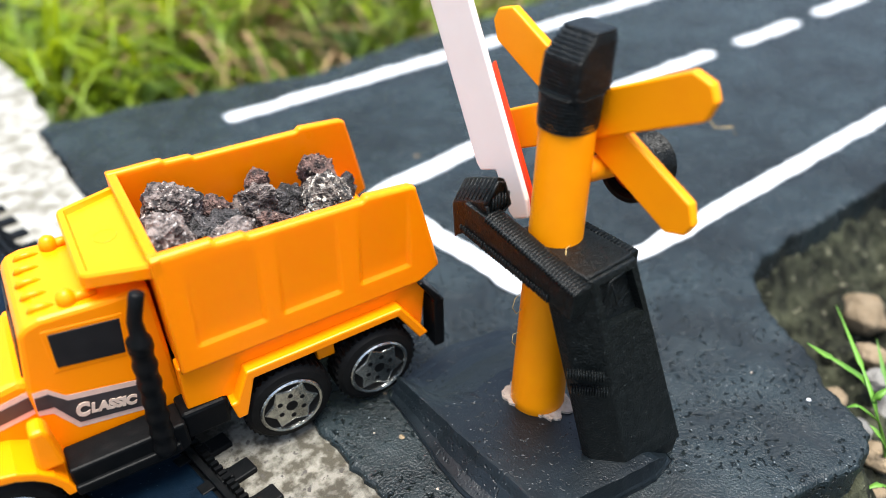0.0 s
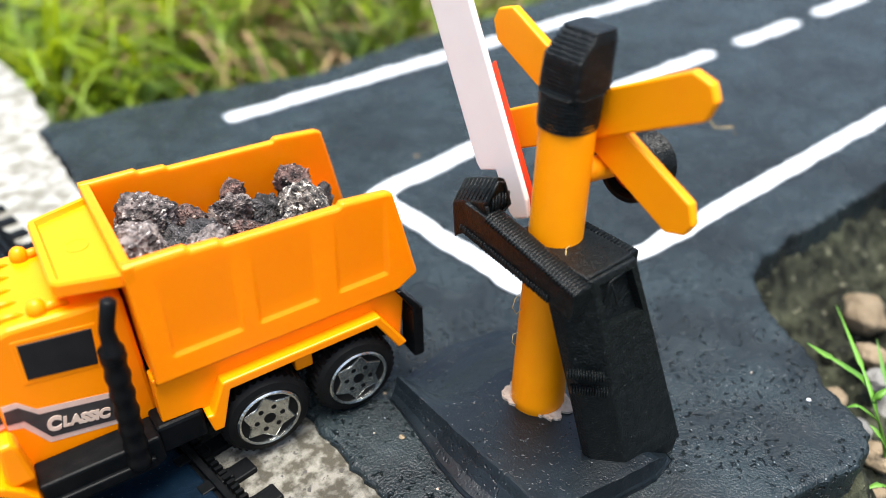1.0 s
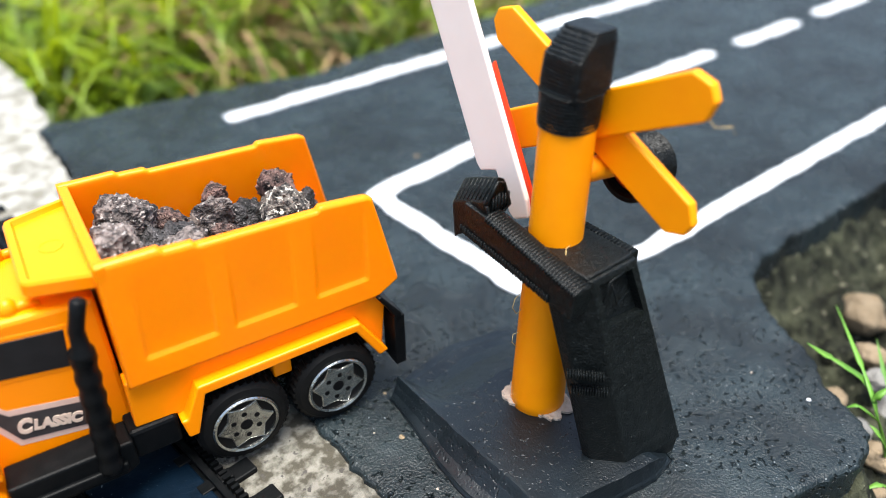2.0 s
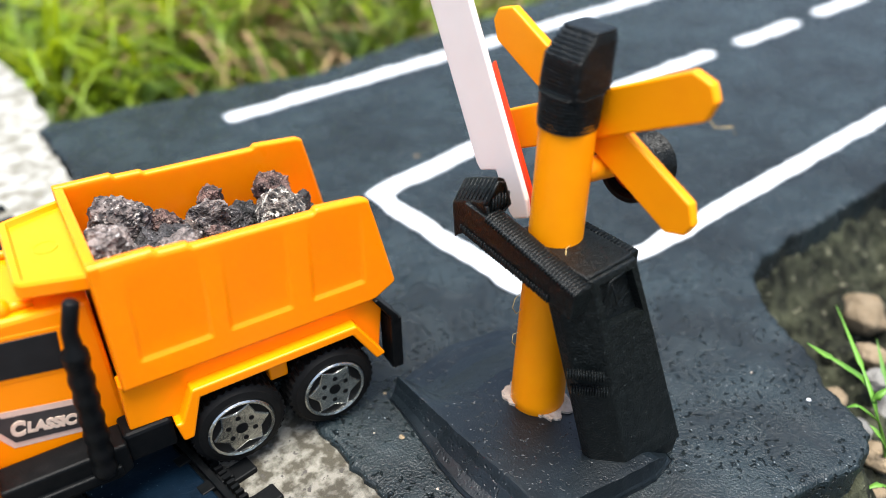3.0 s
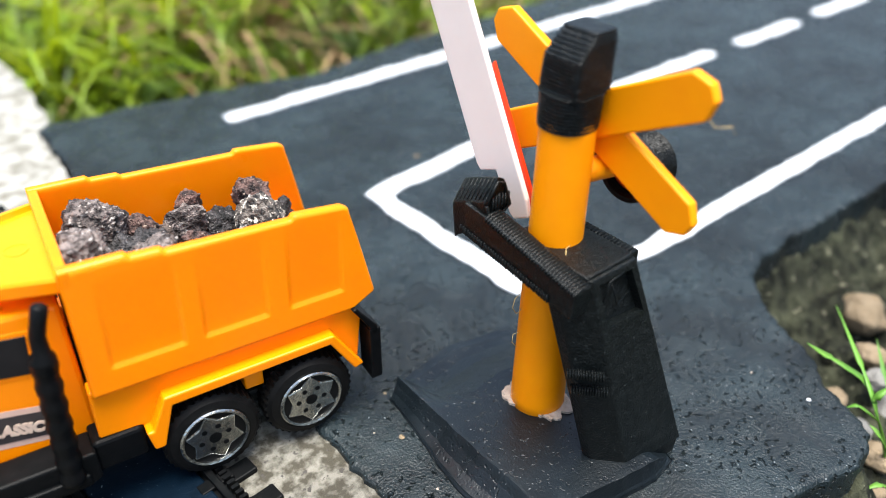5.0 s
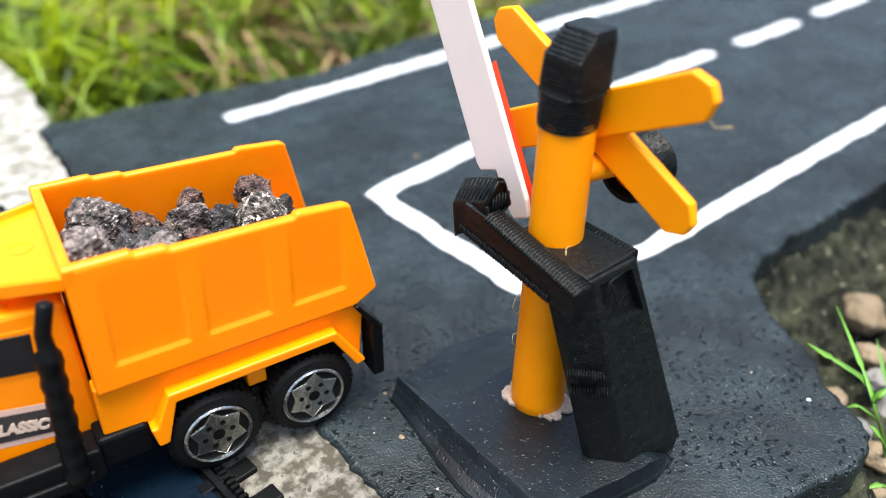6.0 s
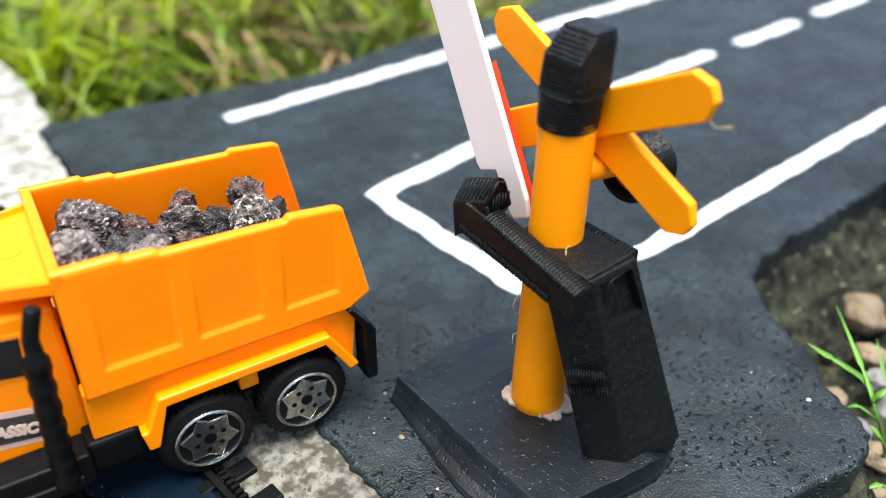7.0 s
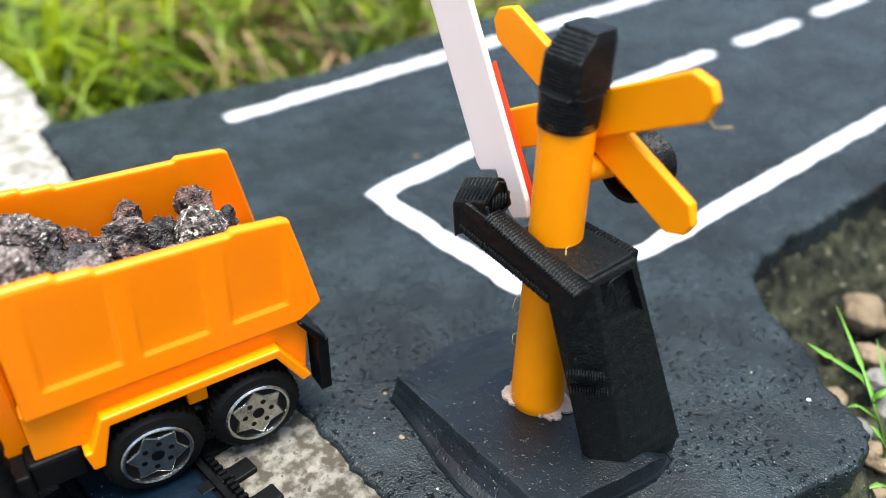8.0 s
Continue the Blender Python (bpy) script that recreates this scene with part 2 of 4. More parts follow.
def rough_poly(points, step=0.03, wobble=0.008, seed=0.0, closed=True):
    """The polygon with points added along its sides, shaken by noise."""
    out = []
    count = len(points) if closed else len(points) - 1
    for i in range(count):
        a, b = Vector(points[i]).to_3d(), Vector(points[(i + 1) % len(points)]).to_3d()
        k = max(1, int((b - a).length / step))
        for j in range(k):
            p = a.lerp(b, j / k)
            p += Vector((noise.noise(p * 14 + Vector((seed, 0, 3))), noise.noise(p * 14 + Vector((9, seed, 1))), 0)) * wobble
            p += Vector((noise.noise(p * 50 + Vector((seed, 0, 3))), noise.noise(p * 50 + Vector((9, seed, 1))), 0)) * wobble * 0.5
            out.append((p.x, p.y))
    return out


# ---- ground, road and trackbed ----
def ground_height(x, y):
    p = Vector((x, y, 0))
    return -0.34 + 0.10 * noise.noise(p * 0.9) + 0.05 * noise.noise(p * 3.1 + Vector((4, 2, 0)))


def make_ground():
    bm = bmesh.new()
    ticks = [-3000, -300, -40] + [-8 + 0.16 * i for i in range(101)] + [40, 300, 3000]
    grid = [[bm.verts.new((x, y, ground_height(x, y) if abs(x) < 9 and abs(y) < 9 else -0.4)) for y in ticks] for x in ticks]
    for i in range(len(ticks) - 1):
        for j in range(len(ticks) - 1):
            bm.faces.new((grid[i][j], grid[i + 1][j], grid[i + 1][j + 1], grid[i][j + 1]))
    tagged(part("ground", bm, M_SOIL, None, "dark soil round the model road", True), category="ground", kind="structure")


def make_road():
    edge = [(0.425, 0.30), (0.425, 0.80), (0.405, 1.4), (0.385, 2.0), (0.41, 2.43), (0.72, 2.40), (1.11, 2.33), (1.30, 2.28), (1.76, 2.35), (2.19, 2.37), (3.2, 2.42),
            (4.6, 2.40), (4.6, 0.60), (2.6, 0.63), (2.06, 0.637), (1.80, 0.642), (1.61, 0.655), (1.47, 0.648), (1.385, 0.604), (1.333, 0.544), (1.286, 0.465), (1.19, 0.321),
            (1.155, 0.243), (1.109, 0.216), (1.031, 0.219), (0.985, 0.243), (0.917, 0.253), (0.80, 0.20), (0.5, 0.18)]
    bm = prism(rough_poly(edge, 0.012, 0.016), -0.26, 0.0, "z")
    top = [e for e in bm.edges if all(v.co.z > -0.01 for v in e.verts) and any(f.normal.z < 0.5 for f in e.link_faces)]
    bmesh.ops.bevel(bm, geom=top, offset=0.012, segments=3, affect="EDGES", profile=0.5)
    ob = part("road", bm, M_ASPHALT, None, "dark slate painted cement model road with pitted surface")
    ob.matrix_basis = plan(0, 0)
    tagged(ob, category="road", kind="structure")


def make_line(points, width, seed, label):
    left, right = [], []
    pts = [Vector((*p, 0)) for p in points]
    fine = []
    for a, b in zip(pts, pts[1:]):
        k = max(2, int((b - a).length / 0.03))
        fine += [a.lerp(b, i / k) for i in range(k)]
    fine.append(pts[-1])
    for i, p in enumerate(fine):
        d = (fine[min(i + 1, len(fine) - 1)] - fine[max(i - 1, 0)]).normalized()
        side = Vector((-d.y, d.x, 0))
        end = 0.72 if i in (0, len(fine) - 1) else 1.0
        if 0 < i < len(fine) - 1:
            a, b = (fine[i] - fine[i - 1]).normalized(), (fine[i + 1] - fine[i]).normalized()
            end /= max(0.6, math.cos(a.angle(b) / 2))
        w = width / 2 * end
        left.append(p + side * w * (1 + 0.34 * noise.noise(p * 11 + Vector((seed, 0, 0))) + 0.2 * noise.noise(p * 40 + Vector((seed, 1, 0)))))
        right.append(p - side * w * (1 + 0.34 * noise.noise(p * 11 + Vector((0, seed, 5))) + 0.2 * noise.noise(p * 40 + Vector((seed, 7, 0)))))
    poly = [(p.x, p.y) for p in left] + [(p.x, p.y) for p in right[::-1]]
    ob = part("road_line", prism(poly, -0.002, 0.004, "z"), M_LINE, None, label)
    ob.matrix_basis = plan(0, 0)
    tagged(ob, category="road marking", group="painted road lines", kind="structure")


def make_lines():
    make_line([(0.875, 2.115), (2.0, 2.115), (4.5, 2.10)], 0.064, 1.0, "white edge line hand painted on the model road")
    make_line([(2.55, 0.835), (1.25, 0.835)], 0.048, 2.0, "white edge line hand painted on the model road")
    make_line([(4.5, 0.84), (2.54, 0.835)], 0.050, 2.5, "white edge line hand painted on the model road")
    make_line([(2.54, 1.505), (1.9, 1.505), (1.34, 1.48), (0.962, 1.44), (0.962, 1.2), (0.972, 0.90)], 0.060, 3.0, "white centre line turning into a stop line")
    for i, u in enumerate((2.70, 3.28, 3.86)):
        make_line([(u, 1.50), (u + 0.42, 1.495)], 0.062, 4.0 + i, "short white centre dash painted on the road")


def make_trackbed():
    edge = [(-0.8, -0.6), (0.43, -0.6), (0.43, 0.5), (0.43, 0.8), (0.41, 1.4), (0.40, 1.6), (-0.8, 1.6)]
    ob = part("trackbed", prism(rough_poly(edge, 0.03, 0.010, 4.0), -0.3, -0.014, "z"), M_CONCRETE_SHADED, None, "weathered concrete bed under the rails, coloured darker for shade")
    ob.matrix_basis = plan(0, 0)
    tagged(ob, category="concrete", kind="structure")
    # Split hidden under the truck; beyond it the concrete takes the better-lit colour.
    edge = [(-0.8, 1.6), (0.40, 1.6), (0.386, 2.0), (0.40, 2.40), (0.452, 2.49), (0.482, 2.87), (0.475, 3.13), (0.47, 4.4), (-0.8, 4.4)]
    bm = prism(rough_poly(edge, 0.02, 0.011, 8.0), -0.3, -0.011, "z", 0)
    ob = part("kerb", bm, M_CONCRETE_LIT, None, "rough concrete kerb beside the grass, coloured paler for brighter light")
    ob.matrix_basis = plan(0, 0)
    tagged(ob, category="kerb", kind="structure")


def make_track():
    track = new("railway_track")
    track.matrix_basis = plan(0.298, 0.86, 0, 0, 0, 4.7) @ at(-0.298, -0.86, 0)
    tagged(track, "black plastic model railway track laid on concrete", "railway track")
    tie_me = None
    for i in range(44):
        if tie_me is None:
            bm = box(-0.005, 0.30, -0.017, 0.017, -0.03, 0.0, 0.003)
            box(0.205, 0.262, -0.011, 0.011, -0.01, 0.008, 0.002, bm)
            tie_me = mesh_of("tie", bm, M_BLACK)
        t = new("tie", tie_me)
        t.parent = track
        t.matrix_basis = at(0, 0.02 + 0.0765 * i, -0.004)
    for u in (0.062, 0.232):
        bm = box(u - 0.012, u + 0.012, -0.5, 4.0, -0.012, -0.004, 0.002)
        box(u - 0.004, u + 0.004, -0.5, 4.0, -0.006, 0.008, 0.0015, bm)
        box(u - 0.006, u + 0.006, -0.5, 4.0, 0.006, 0.012, 0.002, bm)
        part("rail", bm, M_BLACK, track)
    bm = bmesh.new()
    for i in range(150):
        box(0.243, 0.256, 0.3 + 0.0128 * i, 0.3065 + 0.0128 * i, -0.006, 0.008, 0, bm)
    tagged(part("rail_clip", bm, M_BLACK, track, "row of small black rail clips"), kind="stuff")
    part("centre_strip", box(0.074, 0.2215, -0.5, 4.0, -0.014, 0.002, 0.003), M_RAIL_BLUE, track, "scuffed dark blue strip between the rails")


make_ground()
make_road()
make_lines()
make_trackbed()
make_track()


# ---- crossing signal ----
def make_base():
    poly = [(0.577, 0.829), (0.576, 0.736), (0.574, 0.603), (0.574, 0.49), (0.60, 0.452), (0.70, 0.432), (0.78, 0.418), (0.835, 0.425), (0.865, 0.55), (0.87, 0.70), (0.85, 0.822), (0.72, 0.852)]
    poly = rough_poly(poly, 0.012, 0.004, 2.0)

    def soft_step(x):
        x = min(1.0, max(0.0, x))
        return x * x * (3 - 2 * x)

    def lift(u, v):
        far = soft_step((v - 0.70) / 0.13) * soft_step((u - 0.572) / 0.05)
        side = soft_step((u - 0.775) / 0.07)
        return (1.1 - 0.1 * soft_step((u - 0.57) / 0.08)) * (1 - 0.93 * max(far, side))

    def foot_of(u, v):
        if u < 0.60 and v > 0.46:
            return (u - 0.022 - 0.03 * soft_step((0.83 - v) / 0.25), v - 0.004)
        if v < 0.47:
            return (u, v - 0.010)
        return (u + 0.012 * soft_step((u - 0.8) / 0.04), v + 0.020 * soft_step((v - 0.7) / 0.1) * soft_step((u - 0.575) / 0.02))
    foot = [foot_of(u, v) for u, v in poly]
    rings = [[(u, v, -0.01) for u, v in foot], [(f[0], f[1], 0.004 * (1 if p[0] < 0.60 or p[1] < 0.47 else 0.1)) for f, p in zip(foot, poly)]]
    for k, z in ((0.06, 0.007), (0.14, 0.004), (0.5, 0.012), (0.8, 0.027), (0.95, 0.038), (1.0, 0.041)):
        rings.append([(f[0] + (p[0] - f[0]) * k, f[1] + (p[1] - f[1]) * k, z * lift(p[0], p[1])) for f, p in zip(foot, poly)])
    for k in (0.97, 0.88, 0.76, 0.62, 0.46, 0.3, 0.12):
        inner = [(0.73 + (p[0] - 0.73) * k, 0.62 + (p[1] - 0.62) * k) for p in poly]
        rings.append([(u, v, 0.0412 * lift(u, v)) for u, v in inner])
    ob = part("signal_base", loft(rings), M_BASE, None, "raised dark painted cement base of the crossing signal")
    ob.matrix_basis = plan(0, 0)
    tagged(ob, category="base")


PU, PV = 0.735, 0.636           # the post's axis in the road's plan


def layered(sections, step):
    """A printed body: sections (z, half u, half v, shift u, shift v), with a groove at each layer."""
    bm_rings = []
    z0, z1 = sections[0][0], sections[-1][0]
    n = int((z1 - z0) / step)
    for i in range(n + 1):
        for k, grow in ((0.1, 0.985), (0.35, 1.0), (0.65, 0.99), (0.88, 0.915)):
            z = z0 + (i + k) * step
            a = max([s for s in sections if s[0] <= z], key=lambda s: s[0])
            later = [s for s in sections if s[0] > z]
            b = min(later, key=lambda s: s[0]) if later else a
            f = 0 if a is b else (z - a[0]) / (b[0] - a[0])
            hu, hv, su, sv, sq = (a[j] + (b[j] - a[j]) * f for j in range(1, 6))
            jig = 1 + 0.02 * noise.noise(Vector((0, 0, i * 1.7)))
            ring = []
            for q in range(40):
                t = 2 * math.pi * q / 40
                c, s = math.cos(t), math.sin(t)
                e = 2 / sq
                ring.append((su + hu * grow * jig * math.copysign(abs(c) ** e, c), sv + hv * grow * jig * math.copysign(abs(s) ** e, s), z))
            bm_rings.append(ring)
    return loft(bm_rings)


def make_signal():
    sig = new("crossing_signal")
    sig.matrix_basis = plan(PU, PV, 0.0)
    tagged(sig, "yellow plastic level crossing signal with crossed boards and black cap", "crossing signal")
    post = part("post", lathe([(0.0465, 0.02), (0.046, 0.06), (0.0435, 0.25), (0.0405, 0.42), (0.0395, 0.55), (0.038, 0.57)], "z", 48), M_YELLOW, sig, "", True)
    post.matrix_basis = pose(0, 0, 0, 0.48, 0.58, 0)
    cap = layered([(0.556, 0.0405, 0.0405, 0.005, -0.004, 2.3), (0.606, 0.0395, 0.0395, 0.006, -0.005, 2.8), (0.609, 0.0355, 0.0350, 0.008, -0.007, 14.0),
                   (0.656, 0.0355, 0.0335, 0.010, -0.009, 14.0), (0.674, 0.0285, 0.0320, 0.017, -0.011, 14.0), (0.688, 0.0210, 0.0290, 0.022, -0.012, 12.0)], 0.0052)
    part("cap", cap, M_PRINT, sig, "black cap with printed layer lines")
    for sgn in (1, -1):
        bm = bmesh.new()
        L, w = 0.216, 0.032
        poly = [(-L, -w * 0.35), (-L + 0.022, -w), (L - 0.022, -w), (L, -w * 0.35), (L, w * 0.35), (L - 0.022, w), (-L + 0.022, w), (-L, w * 0.35)]
        bm = prism(poly, -0.008, 0.008, "x", 0.003)
        ob = part("crossed_board", bm, M_YELLOW, sig)
        ob.matrix_basis = at(0.060 + 0.004 * sgn, 0.008, 0.549, 27.2 if sgn > 0 else -26.6)
    for side in (-0.040, 0.085):
        arm = tube([(0.02, 0, 0.478), (0.06, side * 0.4, 0.475), (0.10, side * 0.7, 0.472), (0.13, side * 0.9, 0.470)], [0.024, 0.019, 0.016, 0.015])
        part("lamp_arm", arm, M_YELLOW, sig, "", True)
        rings = [(0.050 - (0.0022 if i % 2 else 0.0), 0.044 - 0.0028 * i) for i in range(17)]
        hood = lathe([(0.020, 0.05), (0.044, 0.047)] + rings + [(0.050, -0.004), (0.050, -0.012), (0.042, -0.012), (0.040, 0.004), (0.0, 0.005)], "x", 32)
        lamp = part("lamp", hood, M_PRINT, sig, "black round signal lamp with hood")
        lamp.matrix_basis = at(0.122, side + 0.006, 0.460)
        part("lens", lathe([(0.0, -0.012), (0.022, -0.009), (0.036, 0.0), (0.036, 0.006), (0.0, 0.007)], "x", 28), M_RED, lamp, "red lens", True)
        visor = bmesh.new()
        rings = []
        for r in (0.050, 0.0545):
            rings.append([(-0.012, r * math.cos(t), r * math.sin(t)) for t in np.linspace(0.05, math.pi - 0.05, 20)])
        vs = []
        for x in (0.0, -0.042):
            for ring in rings:
                vs.append([visor.verts.new((x if p[2] > 0.02 or x == 0 else -0.012, p[1], p[2])) for p in ring])
        for i in range(19):
            for a, b in ((0, 1), (1, 3), (3, 2), (2, 0)):
                visor.faces.new((vs[a][i], vs[a][i + 1], vs[b][i + 1], vs[b][i]))
        part("visor", visor, M_PRINT, lamp)
    collar = bmesh.new()
    poly = []
    for i in range(90):
        t = 2 * math.pi * i / 90
        p = Vector((math.cos(t), math.sin(t), 0))
        r = 0.052 + 0.022 * noise.noise(p * 1.7 + Vector((3, 1, 0))) + 0.010 * noise.noise(p * 4.5 + Vector((1, 5, 0))) + 0.003 * noise.noise(p * 12)
        poly.append((r * p.x, r * p.y))
    part("plaster_ring", prism(poly, 0.035, 0.046, "z"), M_PLASTER, sig, "chipped pale plaster round the post foot")


def make_strands(sig):
    for pts in ([(-0.0539, 0.0040, 0.2905), (-0.0656, 0.0040, 0.2875), (-0.0704, 0.0040, 0.2714), (-0.0608, 0.0040, 0.2544), (-0.0514, 0.0040, 0.2585)],
                [(-0.0528, 0.0040, 0.2138), (-0.0653, 0.0040, 0.2159), (-0.0666, 0.0040, 0.2004), (-0.0556, 0.0040, 0.1848)],
                [(0.064, -0.168, 0.612), (0.066, -0.186, 0.598), (0.068, -0.206, 0.606), (0.066, -0.214, 0.600)],
                [(0.0, -0.040, 0.382), (-0.02, -0.046, 0.384), (-0.034, -0.058, 0.386)]):
        part("stray_filament", tube(pts, [0.0006] * len(pts), 6), M_FILAMENT, sig, "thin stray plastic thread", True)


def ridged(u0, u1, z0, z1, v0, v1, count):
    """A bar along v with a round ridge at each printed layer."""
    rings = []
    step = (v1 - v0) / count
    for i in range(count):
        for k, g in ((0.0, 0.003), (0.25, 0.0004), (0.5, 0.0), (0.75, 0.0004), (0.98, 0.003)):
            v = v0 + (i + k) * step
            c = 0.006
            rings.append([(u0 + g + c, v, z0 + g), (u1 - g - c, v, z0 + g), (u1 - g, v, z0 + g + c), (u1 - g, v, z1 - g - c), (u1 - g - c, v, z1 - g), (u0 + g + c, v, z1 - g), (u0 + g, v, z1 - g - c), (u0 + g, v, z0 + g + c)])
    return loft(rings)


def make_bracket():
    br = new("barrier_bracket")
    br.matrix_basis = plan(0, 0)
    tagged(br, "black printed plastic bracket leaning from base to barrier pivot", "bracket")
    lo = [(0.703, 0.50), (0.705, 0.482), (0.742, 0.442), (0.861, 0.427), (0.868, 0.50)]
    hi = [(0.658, 0.585), (0.6565, 0.556), (0.694, 0.521), (0.786, 0.519), (0.805, 0.585)]

    def ring(z):
        k = (z - 0.030) / 0.345
        return [(a[0] + (b[0] - a[0]) * k, a[1] + (b[1] - a[1]) * k, z) for a, b in zip(lo, hi)]
    leg = loft([ring(0.030), ring(0.283), ring(0.375)])
    bmesh.ops.recalc_face_normals(leg, faces=leg.faces)
    bevel(leg, 0.003)
    head = [f for f in leg.faces if f.normal.y < -0.8 and f.normal.x > -0.35 and f.calc_center_median().z > 0.29 and f.calc_area() > 0.003]
    bmesh.ops.inset_individual(leg, faces=head, thickness=0.013, depth=0.0)
    bmesh.ops.inset_individual(leg, faces=head, thickness=0.002, depth=-0.014)
    part("leg", leg, M_PRINT, br)
    # Black block filling the gap under the leg, in place of its dark shadow.
    foot = [(0.785 + (u - 0.785) * k, 0.470 + (v - 0.470) * k, z) for k, z in ((0.90, -0.002), (0.93, 0.031)) for u, v in lo]
    part("foot", loft([foot[:5], foot[5:]]), M_PRINT, br, "black filler in place of the shadow under the leg")
    arm = [(0.520, 0.326), (0.585, 0.337), (0.745, 0.3595), (0.745, 0.4125), (0.686, 0.407), (0.517, 0.372)]
    near = part("near_arm", prism(arm, 0.656, 0.690, "x", 0.002), M_PRINT, br, "sloping arm with printed layer ridges")
    across = mesh_of("ridge", tube([(-0.0012, 0, -0.006), (0.0005, 0, -0.001), (0.007, 0.001, 0.0008), (0.028, 0.002, 0.0008), (0.0345, 0.002, -0.002)],
                                   [0.0020, 0.0026, 0.0029, 0.0029, 0.0022], 8), M_PRINT, True)
    round_edge = mesh_of("ridge", tube([(-0.0015, 0, 0.011), (-0.0022, 0, 0.004), (-0.0005, 0, -0.001), (0.006, 0, -0.0022)], [0.0016, 0.0026, 0.0026, 0.0018], 8), M_PRINT, True)
    for count, mesh, v0, z0, dv, dz in ((34, across, 0.519, 0.3718, 0.178, 0.0355), (36, round_edge, 0.565, 0.3345, 0.185, 0.0265)):
        for i in range(count):
            k = i / (count - 1)
            r = new("ridge", mesh)
            r.parent = near
            r.matrix_basis = at(0.656 + 0.0010 * noise.noise(Vector((i * 0.9, count, 0))), v0 + dv * k, z0 + dz * k)
    part("far_arm", ridged(0.784, 0.808, 0.336, 0.378, 0.53, 0.70, 26), M_PRINT, br, "arm with printed layer ridges")
    part("top_plate", box(0.688, 0.786, 0.525, 0.675, 0.345, 0.380, 0.003), M_PRINT, br)
    section = [(0.6587, 0.4290), (0.6835, 0.4640), (0.6975, 0.4570), (0.7147, 0.4107), (0.6855, 0.3900), (0.6640, 0.3860)]
    ends = []
    for v, du, dz in ((0.704, 0.0, 0.0), (0.745, 0.004, -0.018), (0.782, 0.007, -0.036), (0.789, 0.010, -0.042)):
        low = 0.024 * (v - 0.704) / 0.085
        ends.append([(u + du, v, z + dz - (low if z < 0.40 else 0.0)) for u, z in section])
    block = loft(ends)
    bevel(block, 0.0025)
    pivot = part("pivot_block", block, M_PRINT, br, "slanted pivot block with hatched face")
    # the hatched face: an outline thread and slanting infill threads
    loop = [(0.662, 0.4245), (0.6835, 0.456), (0.6955, 0.4505), (0.709, 0.4105), (0.686, 0.395), (0.669, 0.393), (0.662, 0.4245)]
    part("infill_outline", tube([(u, 0.7028, z) for u, z in loop], [0.0030] * 7, 8), M_PRINT, pivot, "", True)
    for i in range(6):
        u = 0.671 + 0.0062 * i
        thread = tube([(u, 0.7030, 0.400 + 0.0016 * i), (u + 0.003, 0.7022, 0.418), (u + 0.004, 0.7030, 0.436 - 0.001 * abs(i - 2))], [0.0018, 0.0024, 0.0018], 8)
        part("infill_thread", thread, M_PRINT, pivot, "", True)
    for i in range(8):
        k = (i + 0.5) / 8
        v, du, dz = 0.706 + 0.078 * k, 0.008 * k, -0.037 * k
        part("layer_line", tube([(0.661 + du, v, 0.4325 + dz), (0.672 + du, v, 0.4480 + dz), (0.682 + du, v, 0.4620 + dz)], [0.0010, 0.0014, 0.0010], 6), M_PRINT, pivot, "", True)
    for pts in ([(0.7134, 0.5130, 0.3298), (0.7239, 0.5130, 0.3644), (0.7520, 0.5130, 0.3688)], [(0.7279, 0.5130, 0.3604), (0.7480, 0.5130, 0.3144), (0.7707, 0.5130, 0.3270)]):
        part("loose_thread", tube(pts, [0.0010, 0.0013, 0.0008], 6), M_PRINT, br, "untidy printed thread in the recess", True)
    for z in (0.222, 0.193):
        bm = ridged(-0.008, 0.010, -0.004, 0.004, 0.0, 0.056, 14)
        bmesh.ops.rotate(bm, cent=(0, 0, 0), matrix=Matrix.Rotation(radians(-90), 3, "Z"), verts=bm.verts)
        ob = part("ledge", bm, M_PRINT, br, "small ribbed ledge")
        k = (z - 0.034) / 0.341
        ob.matrix_basis = at(0.700 - 0.065 * k, 0.482 + 0.075 * k, z, 0, 0, -48)


def make_boom():
    boom = new("barrier_boom")
    boom.matrix_basis = plan(0.750, 0.730, 0.388, -27, 0, 0)
    tagged(boom, "raised white plastic barrier boom with red backing strip", "barrier boom")
    poly = [(-0.020, -0.03), (0.014, -0.03), (0.021, -0.018), (0.024, 0.052), (0.062, 0.055), (0.067, 0.068), (0.060, 0.95), (-0.024, 0.95), (-0.028, 0.0)]
    part("boom", prism(poly, -0.004, 0.006, "x", 0.003), M_BOOM, boom)
    part("backing_strip", prism([(-0.034, -0.03), (0.0, -0.03), (0.0, 0.195), (-0.031, 0.215)], 0.0063, 0.0125, "x", 0.002), M_RED, boom, "orange-red strip")


make_base()
make_signal()
make_strands(bpy.data.objects["crossing_signal"])
make_bracket()
make_boom()


# ---- toy truck: x forward, y to its near side, z up ----
def piecewise(x, rows):
    for (a, p), (b, q) in zip(rows, rows[1:]):
        if a <= x <= b:
            return p + (q - p) * (x - a) / (b - a)
    return rows[0][1] if x < rows[0][0] else rows[-1][1]


